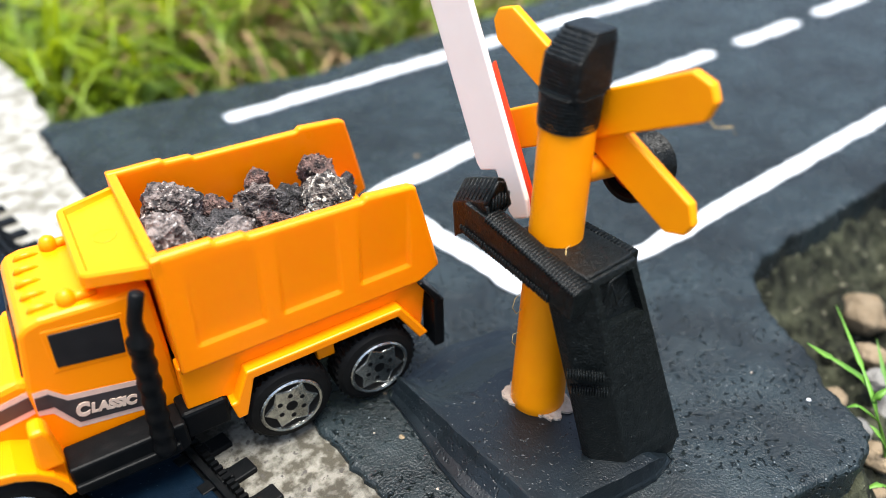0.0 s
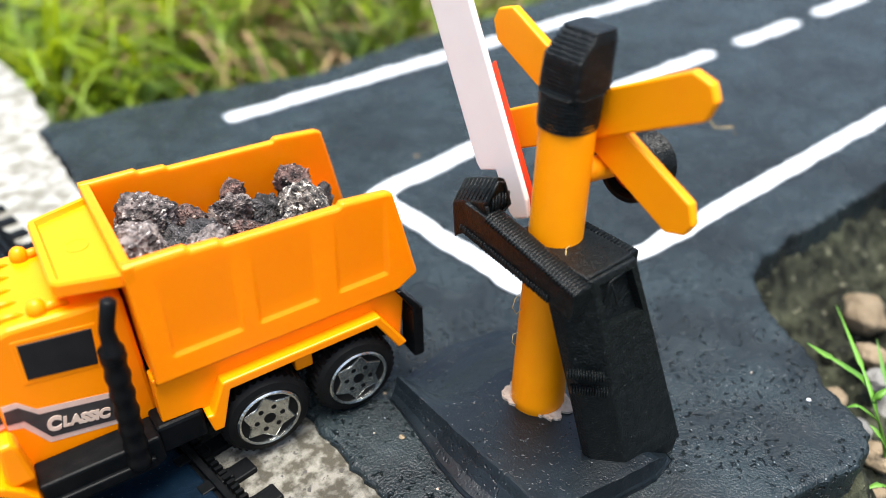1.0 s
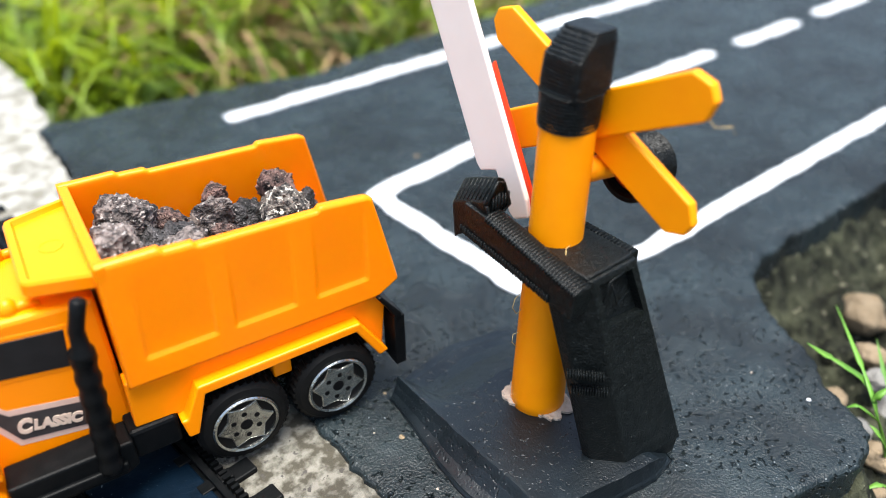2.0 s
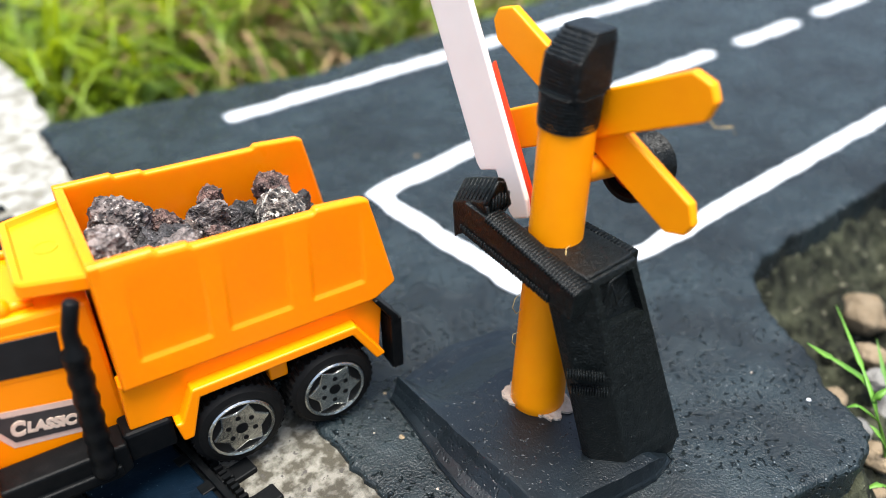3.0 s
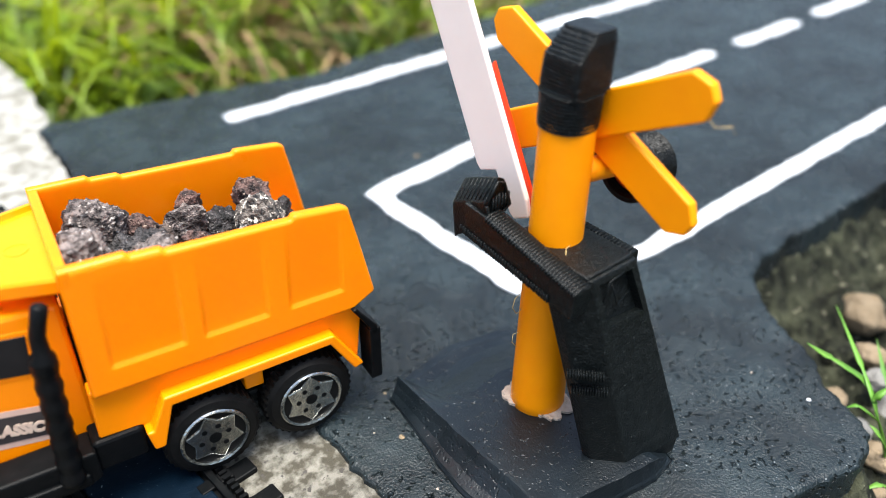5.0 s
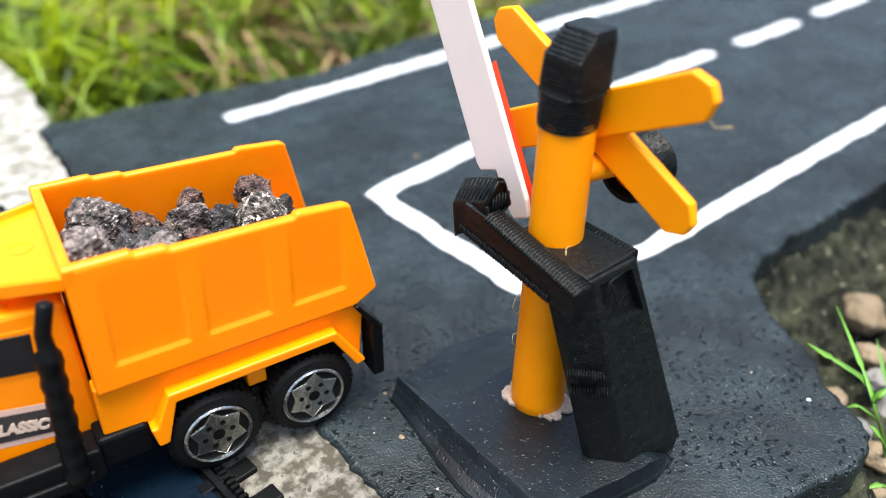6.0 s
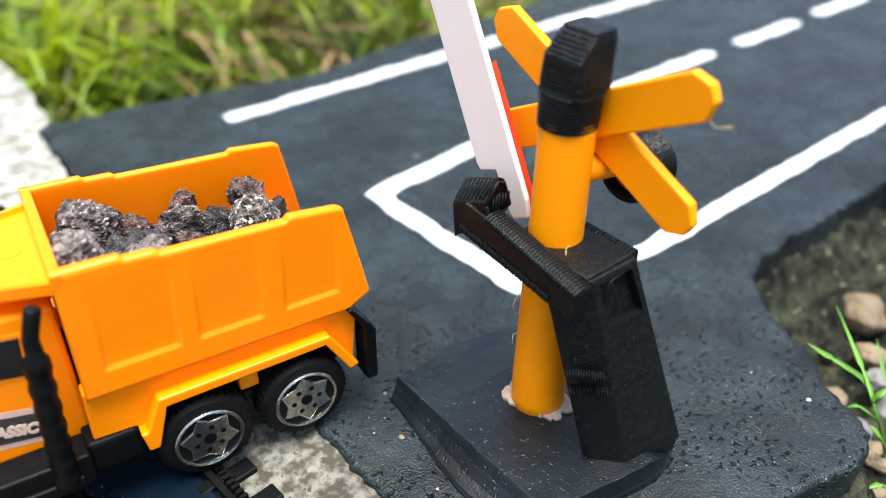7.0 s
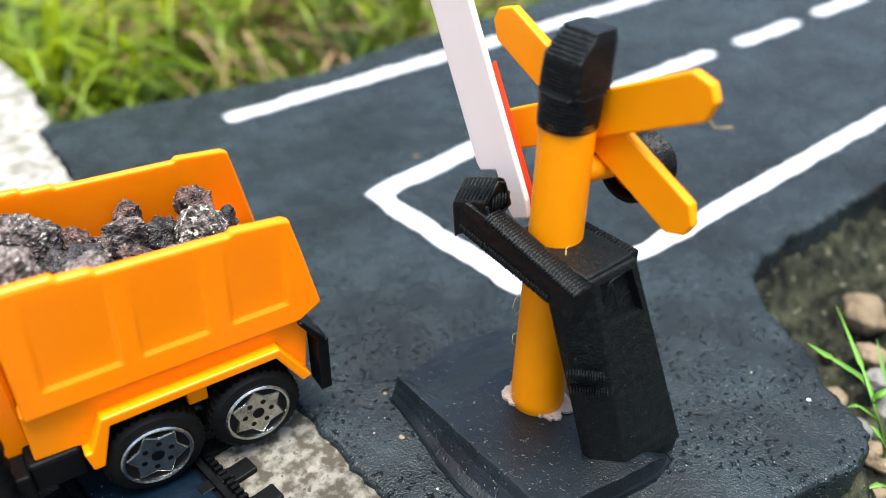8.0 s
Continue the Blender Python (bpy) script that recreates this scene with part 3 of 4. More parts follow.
def panel_side(y, sgn):
    """One side wall of the tipper, one skin with three sunk panels, leaning inwards a little."""
    rear = [(0.222, -0.25), (0.246, -0.295), (0.40, -0.2635), (0.412, -0.262)]
    rim = [(-0.262, 0.403), (-0.252, 0.409), (-0.176, 0.416), (-0.170, 0.410), (0.010, 0.416), (0.014, 0.421), (0.056, 0.423), (0.060, 0.428), (0.145, 0.429)]
    panels = [(0.008, 0.115), (-0.117, -0.017), (-0.241, -0.149)]
    nx, nz = 150, 56

    def soft(d):
        f = min(1.0, max(0.0, d / 0.005))
        return f * f * (3 - 2 * f)
    bm = bmesh.new()
    outer, inner = [], []
    for j in range(nz + 1):
        t = j / nz
        z = 0.222 + 0.190 * t
        xr, xf = piecewise(z, rear), 0.148 - 0.003 * t
        row_o, row_i = [], []
        for i in range(nx + 1):
            x = xr + (xf - xr) * i / nx
            zz = z + (piecewise(x, rim) - 0.412) * t ** 6
            deep = 0.0
            for a, b in panels:
                lean = (zz - 0.262) * 0.05
                deep = max(deep, soft(x - a + lean) * soft(b - x - lean) * soft(zz - 0.262) * min(1.0, max(0.0, (0.405 - zz) / 0.12)))
            edge = min(x - xr, xf - x, (zz - 0.222), 0.19 * (1 - t))
            round_in = 0.004 * max(0.0, 1 - edge / 0.004) ** 2
            yy = y - sgn * (0.0045 * deep + round_in + (zz - 0.222) * 0.055)
            row_o.append(bm.verts.new((x, yy, zz)))
            row_i.append(bm.verts.new((x, y - sgn * (0.017 - round_in * 0.5 + (zz - 0.222) * 0.055), zz)))
        outer.append(row_o)
        inner.append(row_i)
    for g in (outer, inner):
        for j in range(nz):
            for i in range(nx):
                bm.faces.new((g[j][i], g[j][i + 1], g[j + 1][i + 1], g[j + 1][i]))
    for j in range(nz):
        for i in (0, nx):
            bm.faces.new((outer[j][i], outer[j + 1][i], inner[j + 1][i], inner[j][i]))
    for i in range(nx):
        for j in (0, nz):
            bm.faces.new((outer[j][i], outer[j][i + 1], inner[j][i + 1], inner[j][i]))
    return bm


def make_wheel(truck, x, y, sgn):
    R, w = 0.0775, 0.056
    prof = [(0.050, 0.0, 0), (0.058, 0.002, 0), (0.068, -0.001, 0), (0.0725, -0.006, 0), (0.0745, -0.0075, 0), (0.0775, -0.0085, 1), (0.0775, -0.026, 1), (0.0745, -0.027, 0),
            (0.0745, -0.029, 0), (0.0775, -0.030, 2), (0.0775, -w + 0.009, 2), (0.0745, -w + 0.008, 0), (0.066, -w, 0), (0.02, -w, 0)]
    n, rings = 144, []
    for r, a, tread in prof:
        ring = []
        for i in range(n):
            t = 2 * math.pi * i / n
            low = tread and ((i + 2 * (tread - 1)) % 4) >= 2
            rr = r - (0.0035 if low else 0.0)
            ring.append((rr * math.cos(t), sgn * a, rr * math.sin(t)))
        rings.append(ring)
    wheel = part("wheel", loft(rings), M_RUBBER, truck, "black rubber tyre with blocky tread")
    wheel.matrix_basis = at(x, y, R)
    rim = lathe([(0.0540, sgn * -0.004), (0.0550, sgn * 0.003), (0.0525, sgn * 0.0055), (0.0490, sgn * 0.004), (0.0475, sgn * -0.004), (0.046, sgn * -0.008), (0.0, sgn * -0.008)], "y", 40)
    part("rim", rim, M_CHROME, wheel, "worn chrome rim ring")
    star = []
    for i in range(12):
        t = math.pi * i / 6
        r = 0.0485 if i % 2 == 0 else 0.034
        star.append((r * math.cos(t), r * math.sin(t)))
    part("star_spokes", prism(star, sgn * -0.012, sgn * 0.0025, "y", 0.0025), M_CHROME, wheel, "worn chrome star hub")
    # Black plates stand in for the shade in the gaps between spokes.
    for i in range(6):
        t = math.pi * (i + 0.5) / 3
        tri = [(0.0472 * math.cos(t - 0.40), 0.0472 * math.sin(t - 0.40)), (0.0475 * math.cos(t), 0.0475 * math.sin(t)), (0.0472 * math.cos(t + 0.40), 0.0472 * math.sin(t + 0.40)), (0.0325 * math.cos(t), 0.0325 * math.sin(t))]
        part("rim_gap_shade", prism(tri, sgn * -0.01, sgn * -0.0062, "y"), M_BLACK, wheel, "black plate for the shade between rim and star")
    # Black discs on the face stand in for the shade inside the holes.
    part("hub_hole_shade", lathe([(0.010, sgn * -0.004), (0.010, sgn * 0.0031), (0.0, sgn * 0.0031)], "y", 20), M_BLACK, wheel, "black disc for the shade in the hub hole")
    for i in range(6):
        t = math.pi * (i + 0.5) / 3
        part("bolt_hole_shade", lathe([(0.0044, sgn * -0.004), (0.0044, sgn * 0.0030), (0.0, sgn * 0.0030)], "y", 12, (0.0225 * math.cos(t), 0, 0.0225 * math.sin(t))), M_BLACK, wheel, "black disc for the shade in a bolt hole")
    return wheel


def arch_skirt(sgn):
    y = 0.134 * sgn
    poly = [(0.152, 0.226), (0.155, 0.140), (0.094, 0.136), (0.088, 0.10), (0.072, 0.10), (0.050, 0.172), (-0.205, 0.176), (-0.245, 0.108), (-0.262, 0.112), (-0.272, 0.20), (-0.245, 0.226)]
    bm = prism(poly, y - sgn * 0.03, y, "y", 0.003)
    lip = [(0.094, 0.136), (0.088, 0.10), (0.072, 0.10), (0.050, 0.172), (-0.205, 0.176), (-0.245, 0.108), (-0.262, 0.113), (-0.213, 0.192), (0.060, 0.190), (0.084, 0.136)]
    prism(lip, y - sgn * 0.004, y + sgn * 0.023, "y", 0.003, bm)
    return bm


def text_mesh(body, size, depth):
    cu = bpy.data.curves.new("lettering", "FONT")
    cu.body = body
    cu.size = size
    cu.extrude = depth
    cu.offset = size * 0.06
    cu.space_character = 0.98
    tmp = new("lettering", cu)
    bpy.context.view_layer.update()
    me = bpy.data.meshes.new_from_object(tmp.evaluated_get(bpy.context.evaluated_depsgraph_get()))
    bpy.data.objects.remove(tmp)
    return me


def make_truck():
    truck = new("toy_dump_truck")
    tagged(truck, "orange plastic toy dump truck carrying rough stones", "toy truck")
    # tipper bed
    bed = bmesh.new()
    prism([(-0.262, 0.262), (0.14, 0.262), (0.148, 0.226), (-0.25, 0.222)], -0.135, 0.135, "y", 0.003, bed)
    prism([(0.128, 0.24), (0.147, 0.24), (0.145, 0.428), (0.130, 0.428)], -0.137, 0.137, "y", 0.003, bed)
    tipper = part("tipper_bed", bed, M_BED, truck)
    for sgn in (1, -1):
        part("bed_side", panel_side(0.147 * sgn, sgn), M_BED, tipper, "side wall with three sunk panels", True)
    outline = []
    for x, y, r in ((0.142, 0.120, 0.0), (0.231, 0.096, 0.016)):
        if r:
            outline += [(x - r + r * math.cos(t), y - r + r * math.sin(t)) for t in np.linspace(math.pi / 2 - 0.26, 0, 7)]
        else:
            outline.append((x, y))
    outline += [(x, -y) for x, y in outline[::-1]]

    def shrink(d, z):
        return [(min(x, 0.231 - d), math.copysign(max(0.0, abs(y) - d), y), z) for x, y in outline]
    can = loft([shrink(0.004, 0.386), shrink(0.0, 0.390), shrink(0.0, 0.407), shrink(0.003, 0.411), shrink(0.011, 0.411), shrink(0.014, 0.404)])
    part("cab_canopy", can, M_ORANGE, tipper, "tapered ledge with sunk tray over the cab")
    part("canopy_mark", lathe([(0.0150, 0.4036), (0.0160, 0.4052), (0.0170, 0.4036)], "z", 28, (0.180, 0.005, 0)), M_ORANGE, tipper, "faint round mould mark", True)
    # cab, narrower than the bed
    half = 0.095
    cab = prism([(0.151, 0.110), (0.151, 0.358), (0.296, 0.366), (0.316, 0.361), (0.326, 0.350), (0.346, 0.250), (0.348, 0.110)], -half, half, "y", 0.007)
    part("cab", cab, M_ORANGE, truck)
    for i in range(5):
        yy = -0.066 + 0.0335 * i
        bow = 0.006 - 0.0022 * abs(i - 2) ** 1.5
        rib = tube([(0.305 + bow, yy, 0.3625), (0.300 + bow, yy, 0.3675), (0.284 + bow, yy, 0.3672), (0.272 + bow, yy, 0.363)], [0.003, 0.0058, 0.0048, 0.002], 12)
        part("roof_rib", rib, M_ORANGE, truck, "", True)
    for yy in (-0.075, 0.071):
        beacon = lathe([(0.013, 0.358), (0.013, 0.372), (0.010, 0.379), (0.005, 0.383), (0, 0.384)], "z", 20, (0.255, yy, 0))
        tube([(0.25, yy, 0.366), (0.235, yy, 0.368), (0.216, yy, 0.364)], [0.008, 0.007, 0.004], 10, beacon)
        part("roof_beacon", beacon, M_ORANGE, truck, "", True)
    for sgn in (1, -1):
        surround = prism([(0.300, 0.347), (0.195, 0.333), (0.202, 0.255), (0.304, 0.271)], sgn * 0.090, sgn * (half + 0.0009), "y", 0.0015)
        part("window_surround", surround, M_ORANGE, truck)
        part("side_window", prism([(0.293, 0.339), (0.201, 0.326), (0.208, 0.263), (0.297, 0.279)], sgn * 0.090, sgn * (half + 0.0022), "y", 0.001), M_WINDOW, truck, "dark side window")
        band = [(0.340, 0.250), (0.321, 0.248), (0.302, 0.2245), (0.192, 0.1995), (0.196, 0.136), (0.303, 0.1555), (0.326, 0.2005), (0.344, 0.206)]
        part("stripe", prism(band, sgn * 0.090, sgn * (half + 0.0004), "y"), M_DECAL_PALE, truck, "pale stripe edge")
        inner = [(0.340, 0.240), (0.322, 0.2385), (0.302, 0.214), (0.193, 0.1895), (0.196, 0.146), (0.2985, 0.1655), (0.3215, 0.212), (0.343, 0.216)]
        part("stripe_band", prism(inner, sgn * 0.090, sgn * (half + 0.0012), "y"), M_DECAL, truck, "black stripe band")
    turn = Matrix.Rotation(radians(-14.5), 4, "Y")
    for word, tall, wide, x, z in (("C", 0.0235, 0.0190, 0.3010, 0.1795), ("LASSIC", 0.0170, 0.0640, 0.2800, 0.1765)):
        me = text_mesh(word, tall / 0.70 * S, 0.0006 * S)
        xs = [v.co.x for v in me.vertices]
        me.transform(Matrix.Translation((-min(xs), 0, 0)))
        me.transform(Matrix.Diagonal((wide * S / (max(xs) - min(xs)), 1, 1, 1)))
        me.materials.append(M_LETTER)
        ob = new("lettering", me)
        ob.parent = truck
        ob.matrix_basis = at(x, half + 0.0018, z) @ turn @ Matrix(((-1, 0, 0, 0), (0, 0, 1, 0), (0, 1, 0, 0), (0, 0, 0, 1)))
        tagged(ob, "pale raised lettering")
    for yy in (-0.040, 0.040):
        ob = part("windscreen", box(-0.034, 0.034, -0.002, 0.002, -0.036, 0.036, 0.002), M_WINDOW, truck, "dark windscreen half")
        ob.matrix_basis = at(0.3365, yy, 0.300, 0, 0, 90) @ pose(0, 0, 0, -11)
    hood = prism([(0.335, 0.110), (0.335, 0.262), (0.352, 0.270), (0.52, 0.244), (0.54, 0.22), (0.545, 0.10), (0.50, 0.10)], -0.087, 0.087, "y", 0.012)
    part("bonnet", hood, M_ORANGE, truck)
    for sgn in (1, -1):
        part("bonnet_stripe", prism([(0.345, 0.250), (0.515, 0.222), (0.515, 0.180), (0.345, 0.206)], sgn * 0.083, sgn * 0.0875, "y"), M_DECAL_PALE, truck, "pale stripe edge")
        part("bonnet_band", prism([(0.345, 0.240), (0.514, 0.213), (0.514, 0.190), (0.345, 0.216)], sgn * 0.083, sgn * 0.0882, "y"), M_DECAL, truck, "black stripe band")
    for sgn in (1, -1):
        arc = [(0.430 + 0.098 * math.cos(t), 0.085 + 0.10 * math.sin(t)) for t in np.linspace(math.pi - 0.1, 0.1, 12)]
        inn = [(0.430 + 0.084 * math.cos(t), 0.085 + 0.084 * math.sin(t)) for t in np.linspace(0.1, math.pi - 0.1, 12)]
        part("front_fender", prism(arc + inn, sgn * 0.085, sgn * 0.158, "y", 0.003), M_ORANGE, truck)
        part("fender_lamp", prism([(0.332, 0.150), (0.336, 0.218), (0.343, 0.229), (0.360, 0.227), (0.370, 0.150)], sgn * 0.116, sgn * 0.150, "y", 0.006), M_ORANGE, truck)
        part("running_board", prism([(0.335, 0.085), (0.335, 0.135), (0.165, 0.135), (0.165, 0.085), (0.185, 0.075), (0.32, 0.075)], sgn * 0.10, sgn * 0.153, "y", 0.004), M_BLACK, truck, "black running board")
        part("step", box(0.18, 0.335, min(sgn * 0.15, sgn * 0.160), max(sgn * 0.15, sgn * 0.160), 0.086, 0.104, 0.003), M_BLACK, truck, "black step bar")
        part("side_tank", box(0.095, 0.168, min(sgn * 0.09, sgn * 0.142), max(sgn * 0.09, sgn * 0.142), 0.085, 0.140, 0.006), M_BLACK, truck, "black tank")
        part("skirt", arch_skirt(sgn), M_ORANGE, truck, "lower side panel with wheel arch")
        part("mud_flap", box(-0.297, -0.276, min(sgn * 0.112, sgn * 0.156), max(sgn * 0.112, sgn * 0.156), 0.068, 0.176, 0.003), M_BLACK, truck, "black rear block")
        if sgn < 0:
            continue
        ex = bmesh.new()
        pts, rad = [], []
        for i in range(34):
            k = i / 33
            pts.append((0.203 - 0.014 * k, sgn * (0.153 + 0.004 * k), 0.100 + 0.222 * k))
            rad.append(0.0165 + 0.0013 * math.sin(k * 2 * math.pi * 6.5))
        tube(pts, rad, 14, ex)
        ex2 = tube([(0.189, sgn * 0.157, 0.31), (0.189, sgn * 0.157, 0.327), (0.187, sgn * 0.157, 0.335), (0.186, sgn * 0.157, 0.36), (0.180, sgn * 0.157, 0.38), (0.173, sgn * 0.157, 0.402), (0.172, sgn * 0.157, 0.405)],
                   [0.0175, 0.0175, 0.0115, 0.0105, 0.0105, 0.0105, 0.007], 14)
        stack = part("exhaust", ex, M_BLACK, truck, "black ribbed exhaust stack", True)
        part("exhaust_pipe", ex2, M_BLACK, stack, "", True)
    part("rear_beam", prism([(-0.248, 0.226), (-0.256, 0.228), (-0.292, 0.180), (-0.292, 0.164), (-0.280, 0.164), (-0.276, 0.182)], -0.156, 0.156, "y", 0.003), M_BLACK, truck, "black rear beam")
    ch = box(-0.262, 0.52, -0.085, 0.085, 0.075, 0.20, 0.006)
    box(-0.20, 0.05, -0.10, 0.10, 0.17, 0.222, 0.003, ch)
    part("chassis", ch, M_BLACK, truck, "black chassis")
    part("inner_arch", box(-0.098, -0.066, -0.125, 0.125, 0.12, 0.19, 0.003), M_ORANGE, truck)
    wheels = []
    for x in (0.0, -0.163, 0.430):
        for sgn in (1, -1):
            wheels.append((make_wheel(truck, x, (0.153 if x < 0.1 else 0.148) * sgn, sgn), x, (0.153 if x < 0.1 else 0.148) * sgn))
    return truck, wheels


def make_rock(r, tall, mat, seed, label):
    bm = bmesh.new()
    bmesh.ops.create_icosphere(bm, subdivisions=5, radius=1)
    rnd = random.Random(seed)
    cuts = [(Vector((rnd.gauss(0, 1), rnd.gauss(0, 1), rnd.gauss(0, 1))).normalized(), rnd.uniform(0.55, 0.85)) for _ in range(13)]
    for v in bm.verts:
        p = v.co.normalized()
        d = 1.0
        for n, h in cuts:
            c = p.dot(n)
            if c > 0.05:
                d = min(d, h / c)
        q = p * d
        o = Vector((seed * 3.1, seed, 0))
        d *= 1.08 + 0.20 * noise.noise(q * 1.9 + o) + 0.12 * noise.noise(q * 4.5 + o) + 0.14 * abs(noise.noise(q * 8 + o)) + 0.08 * noise.noise(q * 17 + o) + 0.04 * noise.noise(q * 34 + o)
        hole = noise.voronoi(q * 5.5 + o)[0][0]
        d -= 0.10 * max(0.0, 1 - hole / 0.30)
        v.co = Vector((p.x * d * r, p.y * d * r, p.z * d * r * tall))
    return tagged(part("rock", bm, mat, None, label), category="rock", group="stones in the tipper bed")


truck, wheels = make_truck()
# x, y, z, radius, kind, height against width
LOAD = [(0.076, -0.060, 0.372, 0.047, 0, 0.90), (0.100, 0.040, 0.380, 0.053, 2, 0.80), (0.004, -0.060, 0.350, 0.029, 3, 0.95), (0.004, 0.005, 0.350, 0.038, 1, 0.90), (-0.076, -0.085, 0.366, 0.024, 3, 1.0),
        (-0.060, -0.050, 0.357, 0.033, 2, 0.95), (0.014, 0.068, 0.372, 0.046, 2, 0.72), (-0.063, 0.030, 0.355, 0.028, 3, 0.80), (-0.118, -0.060, 0.330, 0.028, 1, 1.2), (-0.180, -0.070, 0.352, 0.033, 3, 1.0),
        (-0.166, -0.010, 0.348, 0.047, 4, 0.88), (-0.222, -0.050, 0.324, 0.020, 1, 1.1), (-0.093, 0.070, 0.360, 0.029, 2, 0.70), (0.046, -0.015, 0.340, 0.034, 1, 1.0), (0.05, 0.085, 0.315, 0.045, 1, 1.0),
        (0.09, -0.06, 0.302, 0.046, 1, 1.0), (0.03, -0.09, 0.305, 0.045, 1, 1.0), (-0.05, -0.09, 0.305, 0.045, 0, 1.0), (-0.12, -0.085, 0.295, 0.040, 1, 1.0), (-0.19, -0.07, 0.300, 0.042, 0, 1.0),
        (-0.05, 0.0, 0.30, 0.042, 1, 1.0), (-0.13, 0.02, 0.30, 0.042, 1, 1.0), (-0.20, 0.06, 0.302, 0.044, 2, 1.0), (-0.15, 0.09, 0.302, 0.04, 0, 1.0), (-0.04, 0.09, 0.302, 0.04, 1, 1.0)]
ROCKS = []
KINDS = ((M_ROCK, "rough speckled grey stone in the truck bed"), (M_ROCK_DARK, "black pitted stone in the truck bed"), (M_ROCK_PALE, "pale pinkish grey stone in the truck bed"),
         (M_ROCK_BROWN, "purple-brown stone in the truck bed"), (M_ROCK_FLECK, "black and white flecked stone in the truck bed"))
for i, (x, y, z, r, k, tall) in enumerate(LOAD):
    rock = make_rock(r, tall, KINDS[k][0], i + 1, KINDS[k][1])
    ROCKS.append((rock, at(x, max(-0.122 + r, min(0.122 - r, y)), z - 0.004, 7 * (i % 3), 9 * (i % 4), 83 * i)))


# ---- grass, stones and weeds round the road ----
def beyond_road(p):
    return p.y * math.cos(radians(ROAD)) - p.x * math.sin(radians(ROAD))


def blades(name, tufts, height, width, mat, seed, label):
    """Bent blades growing outwards from tufts, each a folded strip; tufts: x, y, spread and count of blades."""
    rnd = random.Random(seed)
    verts, faces = [], []
    for cx, cy, spread, count in tufts:
        for _ in range(int(count * 1.5)):
            x, y = rnd.gauss(cx, spread), rnd.gauss(cy, spread)
            root = Vector((x, y, ground_height(x, y) - 0.02))
            along = x * math.cos(radians(ROAD)) + y * math.sin(radians(ROAD))
            if beyond_road(root) < 2.46 or along < 0.50 or y > 6.5 or ((x + 1.93) / 0.36) ** 2 + ((y - 3.82) / 0.28) ** 2 < 1:
                continue
            h, w = height * rnd.uniform(0.45, 1.3), width * rnd.uniform(0.5, 1.3)
            out = math.atan2(y - cy, x - cx)
            turn, lean = out + rnd.gauss(0, 0.9), rnd.uniform(0.5, 2.9)
            d = Vector((math.cos(turn), math.sin(turn), 0))
            side = Vector((-d.y, d.x, 0))
            p, ang = root.copy(), rnd.uniform(0.05, 0.85)
            n0 = len(verts)
            for k in range(9):
                f = k / 8
                ww = w * (1 - f ** 2.2) * 0.5 + 0.001
                crease = d * ww * 0.35
                verts.extend([p - side * ww, p + crease, p + side * ww])
                p = p + (Vector((0, 0, 1)) * math.cos(ang) + d * math.sin(ang)) * h / 8
                ang += lean / 5.5
            if min(beyond_road(v) for v in verts[n0:]) < 2.38:
                del verts[n0:]
                continue
            for k in range(8):
                a = n0 + 3 * k
                faces.extend([(a, a + 1, a + 4, a + 3), (a + 1, a + 2, a + 5, a + 4)])
    me = bpy.data.meshes.new(name)
    me.from_pydata([v * S for v in verts], [], faces)
    me.materials.append(mat)
    me.shade_smooth()
    return tagged(new(name, me), label, "grass", kind="stuff")


rnd_tuft = random.Random(21)
far_tufts = [(rnd_tuft.uniform(-3.6, 1.6), rnd_tuft.uniform(4.3, 6.3), rnd_tuft.uniform(0.10, 0.22), rnd_tuft.randint(35, 80)) for _ in range(52)]
LUSH = [(-1.30, 3.85, 0.16, 240), (-1.05, 4.05, 0.16, 200), (-1.50, 3.55, 0.12, 130), (-0.80, 4.15, 0.15, 160), (-1.75, 3.20, 0.12, 90), (-1.60, 2.95, 0.08, 60), (-1.25, 3.10, 0.07, 30), (-2.05, 3.25, 0.10, 30)]
EDGE = [(-0.95, 3.15, 0.09, 45), (-0.55, 3.35, 0.10, 55), (-0.25, 3.60, 0.10, 50), (0.05, 3.85, 0.12, 50), (-0.35, 4.0, 0.15, 70), (0.3, 4.3, 0.15, 60), (-1.45, 2.75, 0.08, 40), (-2.3, 3.6, 0.12, 40), (-2.1, 4.6, 0.2, 110)]
blades("grass", LUSH + far_tufts[::2], 0.82, 0.030, M_GRASS_LUSH, 3, "bright yellow-green grass tufts behind the model road")
blades("grass", EDGE + far_tufts[1::2], 0.66, 0.028, M_GRASS, 4, "darker green grass along the road edge")
blades("dry_grass", [(-0.95, 3.50, 0.06, 120), (-1.30, 3.35, 0.07, 45), (-0.40, 3.55, 0.12, 22), (-0.05, 3.85, 0.12, 18), (-0.6, 3.9, 0.14, 25), (0.3, 4.2, 0.2, 40)], 0.70, 0.027, M_STRAW, 5,
       "tan dry grass blades among the green")


